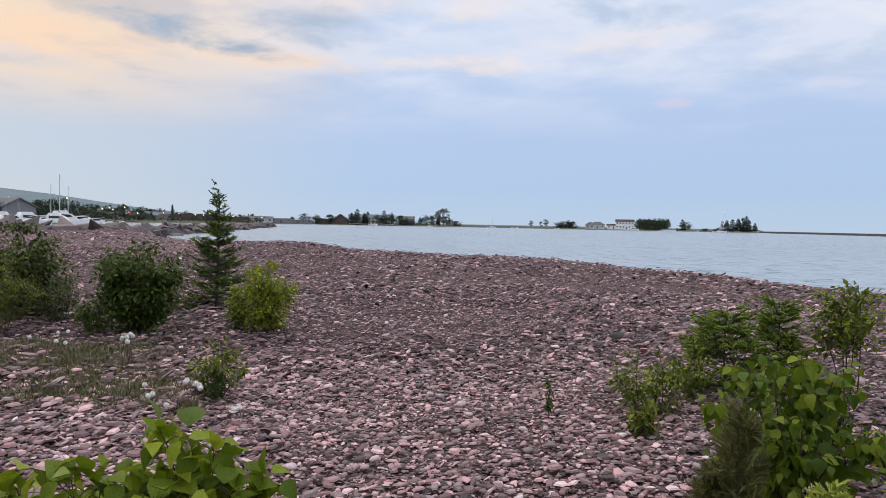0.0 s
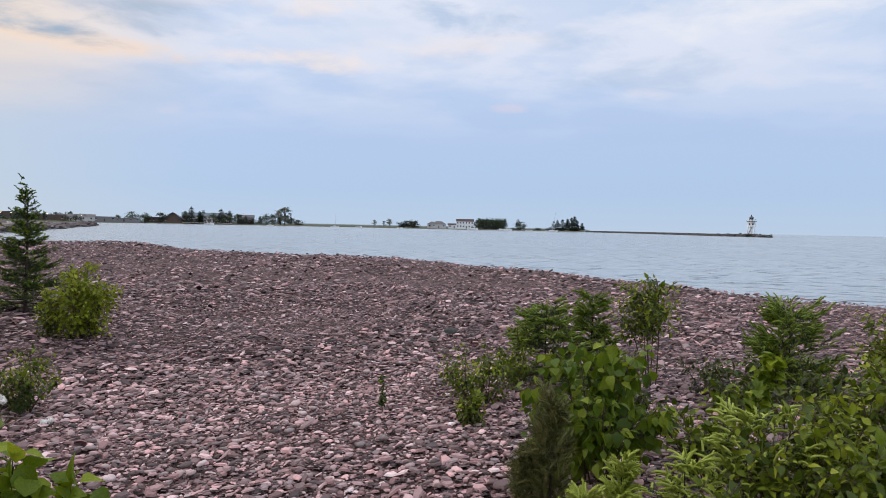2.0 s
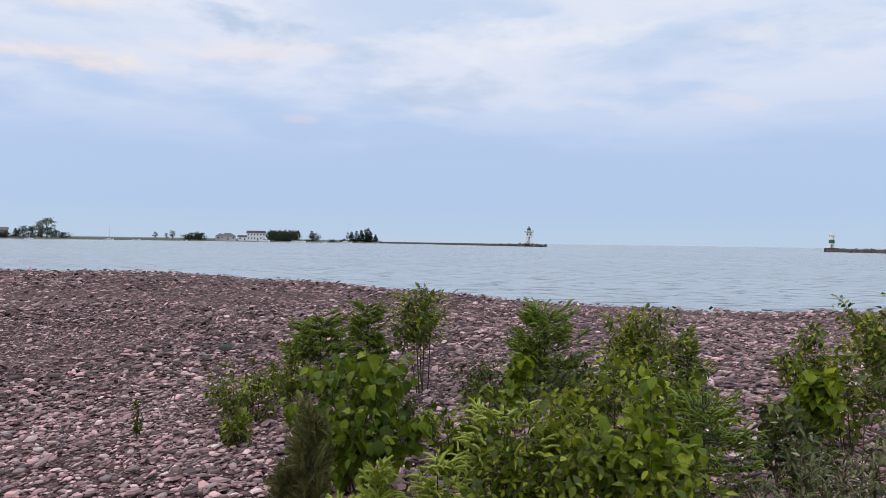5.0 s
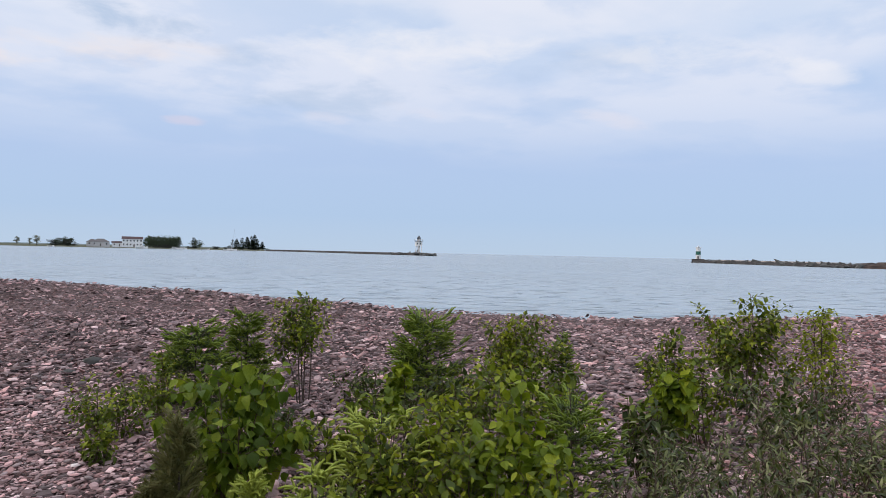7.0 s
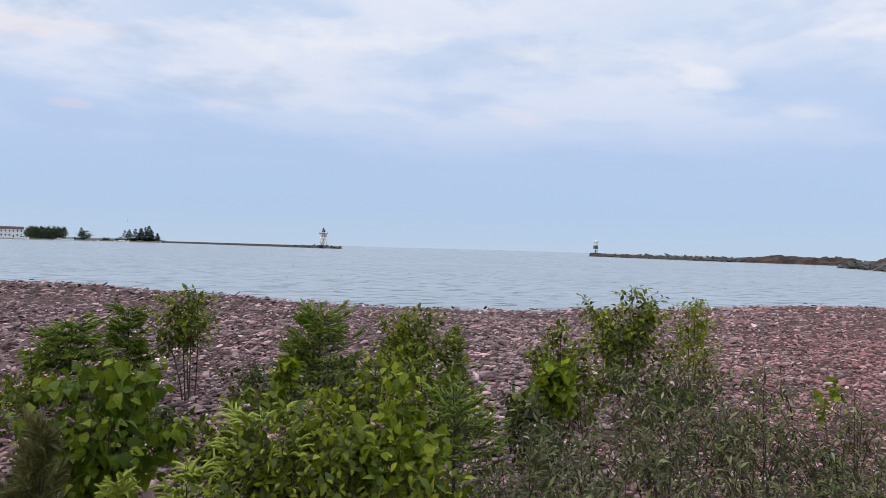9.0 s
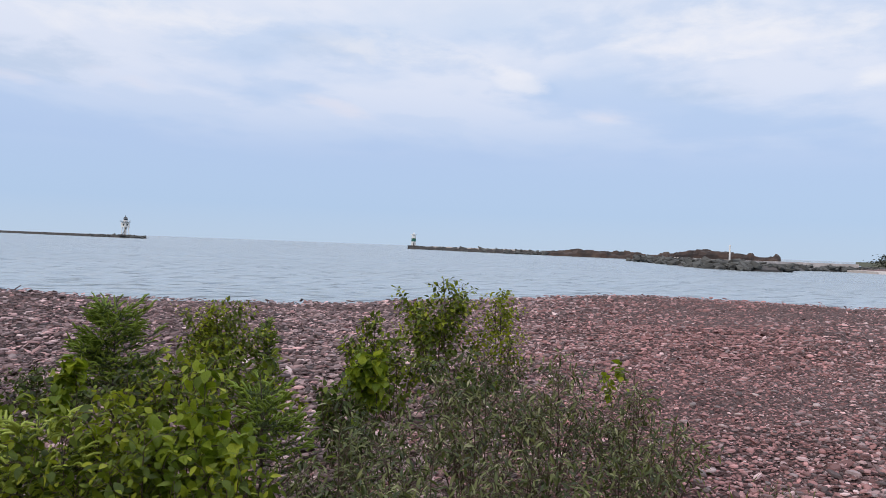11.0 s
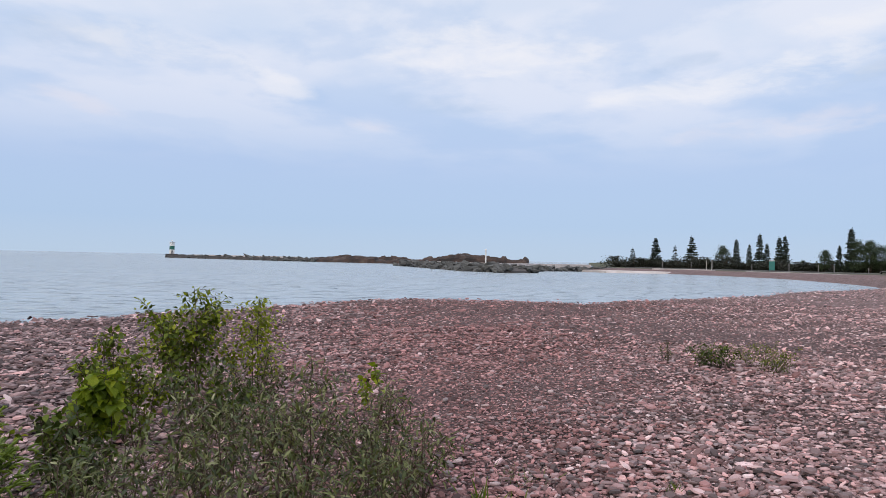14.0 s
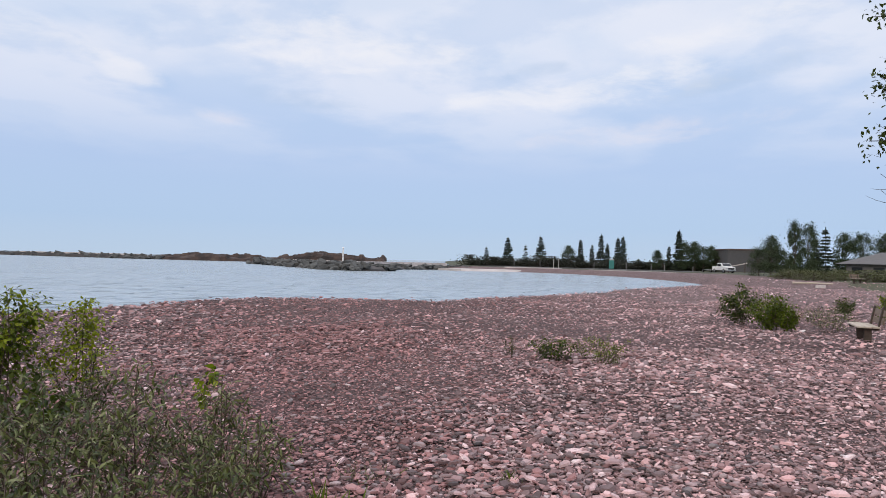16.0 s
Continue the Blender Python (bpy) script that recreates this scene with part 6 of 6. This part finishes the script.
TOWN = [(-11.8, 640, 26, 4.0, "flat", M_GREY_WALL, M_GREY_ROOF), (-13.4, 600, 24, 5.2, "flat", M_GREY_WALL, M_GREY_ROOF), (-15.0, 590, 26, 5.0, "gable", M_PALE_WALL, M_GREY_ROOF),
        (-16.6, 570, 20, 6.0, "flat", M_BROWN, M_GREY_ROOF), (-18.2, 545, 22, 6.4, "flat", M_BROWN, M_BLACK), (-20.4, 520, 30, 7.6, "flat", M_BROWN, M_BLACK),
        (-22.4, 500, 22, 6.5, "gable", M_GREY_WALL, M_GREY_ROOF), (-23.4, 470, 18, 5.0, "gable", M_GREY_WALL, M_BLUE_ROOF), (-24.9, 450, 20, 4.6, "gable", M_PALE_WALL, M_GREY_ROOF),
        (-26.6, 430, 18, 4.8, "flat", M_BROWN, M_GREY_ROOF), (-28.2, 410, 16, 4.4, "gable", M_PALE_WALL, M_GREY_ROOF)]
for b, r, w, h, rf, wm, rm in TOWN:
    building(b, r, w, 9.0, 0.66 * h, rf, wm, rm, "low town building along the far harbour front", bays=max(3, w // 5), rise=1.8, name="town_building", z=1.0, group="town front")
building(-32.0, 250, 9.6, 14.0, 3.7, "end", M_GREY_WALL, M_GREY_ROOF, "large grey gabled boat shed by the marina", turn=24, bays=0, rise=3.0, over=0.6, name="boat_shed", z=1.0)
building(-34.5, 246, 16, 9.0, 4.2, "gable", M_GREY_WALL, M_GREY_ROOF, "long grey marina shed", bays=4, rise=3.0, name="boat_shed", z=1.0)


def street_lamp(b, r, h, mat, label="lit street lamp along the harbour front"):
    root = stand("street_lamp", b, r, label, "lamp", "harbour lamps", z=1.5)
    part("pole", cyld(0, 0, -0.3, h, 0.1, 0.07, seg=6), M_BLACK, root)
    bm = bmesh.new()
    bmesh.ops.create_uvsphere(bm, u_segments=8, v_segments=6, radius=0.26)
    bmesh.ops.translate(bm, verts=bm.verts, vec=(0, 0, h + 0.3))
    part("globe", bm, mat, root)


for b, r, h in ((-21.9, 470, 4.2), (-20.8, 470, 4.2), (-19.6, 480, 3.6), (-19.0, 480, 3.5), (-18.4, 480, 3.2), (-25.6, 400, 5.6), (-25.4, 400, 4.8), (-24.6, 400, 6.0), (-26.1, 400, 5.0), (-23.7, 400, 3.2), (-28.4, 330, 8.2), (-14.6, 560, 3.0), (-16.8, 540, 3.4), (-29.9, 300, 4.8)):
    street_lamp(b, r, h, M_LAMP)
for b, r, h in ((-24.3, 405, 3.6), (-24.5, 404, 2.8), (-24.2, 404, 2.5)):
    street_lamp(b, r, h, M_SIGN, "red lit sign lamp along the harbour front")

# trees across the water
SHORE = [("broad", -12.2, 0.4), ("broad", -11.2, 0.72), ("broad", -10.3, 0.62), ("broad", -9.2, 0.66), ("spruce", -7.5, 0.85), ("spruce", -7.05, 1.18), ("spruce", -6.45, 0.85), ("spruce", -6.2, 0.95),
         ("broad", -5.4, 0.75), ("spruce", -4.85, 1.08), ("broad", -4.4, 0.8), ("spruce", -4.2, 0.95), ("broad", -3.6, 0.7), ("spruce", -3.0, 0.58), ("bush", -3.3, 0.3), ("bush", -2.5, 0.3), ("spruce", -1.9, 0.6),
         ("broad", -1.4, 0.75), ("broad", -0.9, 0.72), ("narrow", -0.4, 0.7), ("pale", 0.0, 1.38), ("pale", -0.3, 1.2), ("broad", 0.3, 0.7), ("spruce", 0.5, 0.6), ("bush", 1.1, 0.32),
         ("pale", 7.2, 0.5), ("pale", 8.0, 0.42), ("pale", 8.4, 0.62), ("broad", 9.8, 0.5), ("broad", 10.2, 0.55), ("broad", 10.55, 0.48), ("bush", 9.6, 0.35), ("bush", 10.4, 0.4), ("spruce", 19.0, 0.8), ("broad", 19.2, 0.6),
         ("spruce", 21.9, 0.72), ("spruce", 22.2, 0.78), ("spruce", 22.6, 0.85), ("spruce", 23.0, 0.9), ("spruce", 23.3, 1.0), ("spruce", 23.55, 1.1), ("spruce", 23.75, 0.8), ("spruce", 24.15, 0.58)]
for kind, b, top in SHORE:
    far_tree("hazy" if kind == "broad" else kind, b, 660, top, {"spruce": "dark spruce on the far harbour shore", "narrow": "slim spruce on the far harbour shore", "broad": "dark green tree on the far harbour shore", "pale": "pale thin-leaved tree on the far shore", "bush": "round dark bush on the far shore"}[kind], 1.5, base=1.3, group="far shore trees")
for q in range(24):
    g = random.Random(q + 300)
    far_tree("hazy", 15.65 + q * 0.098, 676 + g.uniform(-4, 14), 0.72 + g.uniform(-0.08, 0.1), "green tree in the grove beside the white house", 0.8, base=1.3, group="grove beside the white house")
for q in range(26):
    g = random.Random(q + 340)
    far_tree("bush", 16.0 + g.uniform(-0.6, 8.6), 662, 0.05 + g.uniform(-0.05, 0.12), "low bush along the far point", 1.2, base=1.1, group="bushes along the point")
for q in range(64):
    g = random.Random(q + 400)
    b = -33 + q * 0.31
    e = np.interp(b, [-33, -29, -26, -24, -22, -18, -13], [1.25, 1.15, 1.0, 1.0, 0.75, 0.55, 0.35])
    far_tree("hazy" if q % 4 else "spruce", b, g.uniform(540, 700) if b < -14 else 700, e + g.uniform(-0.25, 0.12), "hazy green tree on the slope behind the town", 1.1, base=2.5, group="trees behind the town")
for q in range(62):
    g = random.Random(q + 700)
    b = -33 + q * 0.30
    far_tree("hazy", b, g.uniform(385, 425), float(np.interp(b, [-33, -26, -22, -15], [0.95, 0.85, 0.5, 0.25])) + g.uniform(-0.5, 0.12), "dull green tree along the harbour front", 1.3, base=1.2, group="harbour trees")
for b, r, top in ((-29.4, 290, 1.35), (-28.7, 290, 1.45), (-28.0, 292, 1.2), (-30.2, 292, 1.2), (-32.9, 300, 1.4), (-21.25, 460, 1.15), (-18.7, 470, 0.85), (-17.0, 470, 0.6)):
    far_tree("hazy" if b < -25 else "narrow", b, r, top, "dark green tree by the harbour sheds", 0.9, base=1.2, group="harbour trees")


# ---- boats ----
def motor_boat(b, r, L, turn, label, cabin=True, group="boats in the harbour", z=0.0):
    root = stand("motor_boat", b, r, label, "boat", group, turn=turn, z=z)
    k = L / 8.0
    bm = bmesh.new()
    secs = [(-4, 1.2, 1.0), (-1, 1.35, 1.05), (2, 1.15, 1.25), (3.4, 0.5, 1.5), (4.1, 0.05, 1.65)]
    rows_ = []
    for x, hw, fb in secs:
        rows_.append([bm.verts.new((x * k, y * hw * k, zz * k)) for y, zz in ((-1, fb), (-0.85, 0.1), (0, -0.35 + 0.1 * (x > 3)), (0.85, 0.1), (1, fb))])
    for a, c in zip(rows_, rows_[1:]):
        for q in range(4):
            bm.faces.new((a[q], c[q], c[q + 1], a[q + 1]))
        bm.faces.new((a[4], c[4], c[0], a[0]))
    bm.faces.new(rows_[0])
    bmesh.ops.recalc_face_normals(bm, faces=bm.faces)
    part("hull", bm, M_WHITE, root)
    part("stripe", boxed(-3.9 * k, -1.39 * k, 0.62 * k, 1.2 * k, -1.30 * k, 0.8 * k), M_BLUE_ROOF, root)
    if cabin and L > 6.2:
        part("cabin", prism([(-1.8 * k, 1.0 * k), (2.2 * k, 1.2 * k), (1.0 * k, 2.2 * k), (-1.6 * k, 2.35 * k)], -0.95 * k, 0.95 * k), M_WHITE, root)
        part("window", prism([(-1.3 * k, 1.6 * k), (1.2 * k, 1.65 * k), (0.75 * k, 2.05 * k), (-1.3 * k, 2.15 * k)], -0.98 * k, 0.98 * k), M_GLASS, root)
        if L > 8.2:
            part("flybridge", prism([(-1.5 * k, 2.3 * k), (0.7 * k, 2.2 * k), (0.35 * k, 2.75 * k), (-1.4 * k, 2.65 * k)], -0.8 * k, 0.8 * k), M_WHITE, root)
            part("windscreen", prism([(0.36 * k, 2.74 * k), (0.42 * k, 2.74 * k), (0.2 * k, 3.05 * k), (0.16 * k, 3.05 * k)], -0.7 * k, 0.7 * k), M_GLASS, root)
            part("aerial", rodded((-1.2 * k, 0.5 * k, 2.6 * k), (-1.5 * k, 0.5 * k, 4.6 * k), 0.02 * k), M_CHROME, root)
    part("bow_rail", rodded((1.5 * k, -1.1 * k, 1.75 * k), (4.0 * k, 0, 2.1 * k), 0.03 * k), M_CHROME, root)
    return root


def sail_boat(b, r, L, mast, turn, label, lean=0.0, group="moored boats"):
    root = stand("sailboat", b, r, label, "boat", group, turn=turn, z=0.0)
    bm = bmesh.new()
    rows_ = []
    for x, hw, fb in ((-0.5, 0.10, 0.10), (-0.2, 0.15, 0.09), (0.15, 0.14, 0.10), (0.38, 0.07, 0.12), (0.5, 0.005, 0.14)):
        rows_.append([bm.verts.new((x * L, y * hw * L, zz * L)) for y, zz in ((-1, fb), (-0.8, 0.0), (0, -0.05), (0.8, 0.0), (1, fb))])
    for a, c in zip(rows_, rows_[1:]):
        for q in range(4):
            bm.faces.new((a[q], c[q], c[q + 1], a[q + 1]))
        bm.faces.new((a[4], c[4], c[0], a[0]))
    bm.faces.new(rows_[0])
    bmesh.ops.recalc_face_normals(bm, faces=bm.faces)
    part("hull", bm, M_WHITE, root)
    part("cabin", boxed(-0.2 * L, -0.08 * L, 0.08 * L, 0.2 * L, 0.08 * L, 0.16 * L, bevel=0.02 * L), M_WHITE, root)
    part("mast", rodded((0.08 * L, 0, 0.1 * L), (0.08 * L + lean, 0, mast), 0.10, 0.07), M_CHROME, root)
    part("boom", rodded((0.08 * L, 0, 0.26 * L), (-0.35 * L, 0, 0.25 * L), 0.14), M_BLUE_ROOF, root)
    part("forestay", rodded((0.48 * L, 0, 0.13 * L), (0.08 * L + lean, 0, mast), 0.02), M_CHROME, root)
    return root


for b, r, L, turn in ((-5.75, 620, 8.0, 10), (5.9, 640, 6.0, 5), (9.3, 640, 5.0, 20), (15.3, 600, 9.0, 8), (17.6, 640, 7.0, 0), (18.2, 645, 7.5, 5), (19.9, 610, 6.0, 5)):
    motor_boat(b, r, L, turn, "small white motor boat moored off the far shore", group="moored boats")
for b, r, L, mast, turn, lean in ((-1.1, 610, 6.0, 6.0, 10, 0), (4.0, 640, 8.0, 12.0, 5, 0.2), (21.7, 560, 10.0, 16.8, 5, 2.6), (17.9, 640, 7.0, 8.0, 0, 0)):
    sail_boat(b, r, L, mast, turn, "white sailboat with bare mast moored in the harbour", lean)
for b, r, L, turn in ((-31.9, 112, 8.0, 18), (-30.8, 118, 8.5, 25), (-29.8, 130, 6.5, 5), (-29.0, 124, 8.5, -10), (-28.6, 128, 10.0, 10), (-27.3, 132, 8.0, 0), (-33.2, 110, 8.0, 20), (-26.4, 150, 6.5, 0), (-25.4, 170, 6.0, 5), (-32.6, 140, 9.0, 170), (-30.2, 150, 8.0, 165)):
    motor_boat(b, 1.32 * r, 1.02 * L, turn, "white cabin cruiser berthed in the marina", group="marina boats")
for b, r, mast in ((-29.06, 150, 10.0), (-29.6, 152, 8.0), (-28.5, 160, 8.2)):
    sail_boat(b, 1.25 * r, 8.0, 1.22 * mast, 10, "white sailboat berthed in the marina", 0.0, "marina boats")
wall_along("jetty", [(-33, 126), (-29, 140), (-24, 180)], 2.2, 0.3, 0.55, M_WOOD, "low floating timber jetty in the marina", "jetty")


# ---- stones of the beach ----
def loose_stones():
    g = random.Random(5)
    metas = []
    for s in range(8):
        bm = bmesh.new()
        bmesh.ops.create_icosphere(bm, subdivisions=1, radius=0.5)
        off = Vector((s * 2.3, s * 4.1, 7))
        for v in bm.verts:
            q = v.co.normalized()
            k = 1 + 0.28 * noise.noise(q * 1.2 + off)
            v.co = Vector((q.x * 0.5 * k, q.y * 0.36 * k, q.z * 0.15 * k))
        me = bpy.data.meshes.new("stone")
        bm.to_mesh(me)
        bm.free()
        me.materials.append(M_STONE_ONE)
        me.polygons.foreach_set("use_smooth", np.full(len(me.polygons), True))
        metas.append(me)
    big = metas[0].copy()
    big.materials[0] = M_BOULDER
    for b, r, s in ((14.3, 9.4, 0.26), (12.8, 8.8, 0.16)):
        x, y = place(b, r)
        rock = tagged(part("stone", big, None), "large smooth grey stone on the shingle", "stone")
        rock.matrix_basis = Matrix.Translation((x, y, float(full_height(b, r)) + 0.05)) @ Matrix.Diagonal((s, s, s * 1.6, 1))
    for k in range(300):
        b = g.uniform(-16, 17) if k % 2 else g.uniform(80, 122)
        r = g.uniform(4.3, 9.0)
        x, y = place(b, r)
        s = g.uniform(0.06, 0.11)
        ob = part("stone", g.choice(metas), None, GROUND)
        ob.matrix_basis = Matrix.Translation((x, y, float(full_height(b, r)) + 0.035 + s * 0.08)) @ Euler((g.gauss(0, 0.16), g.gauss(0, 0.16), g.uniform(0, 6.3))).to_matrix().to_4x4() @ Matrix.Diagonal((s, s, s, 1))


stone_field("shingle", RNG, -37, 127, 3.6, 8.0, 1000, 0.062, 5, "flat worn pink, grey and brown beach stones")
stone_field("shingle", RNG, -37, 127, 8.0, 15.0, 460, 0.076, 4, "flat worn pink, grey and brown beach stones further up the bank")
stone_field("shingle", RNG, -37, 127, 15.0, 34.0, 78, 0.108, 4, "flat worn beach stones along the crest of the bank")
stone_field("shingle", RNG, -37, -17, 34.0, 62.0, 16, 0.14, 4, "flat worn beach stones by the boulder spit")
stone_field("shingle", RNG, 97, 127, 34.0, 80.0, 9, 0.15, 4, "flat worn beach stones along the inner bay")
stone_field("shingle", RNG, -37, 127, 0.4, 3.6, 320, 0.085, 4, "flat worn beach stones underfoot")
stone_field("shingle", RNG, 127, 323, 0.4, 7.0, 130, 0.11, 4, "flat worn beach stones at the back of the beach")
loose_stones()
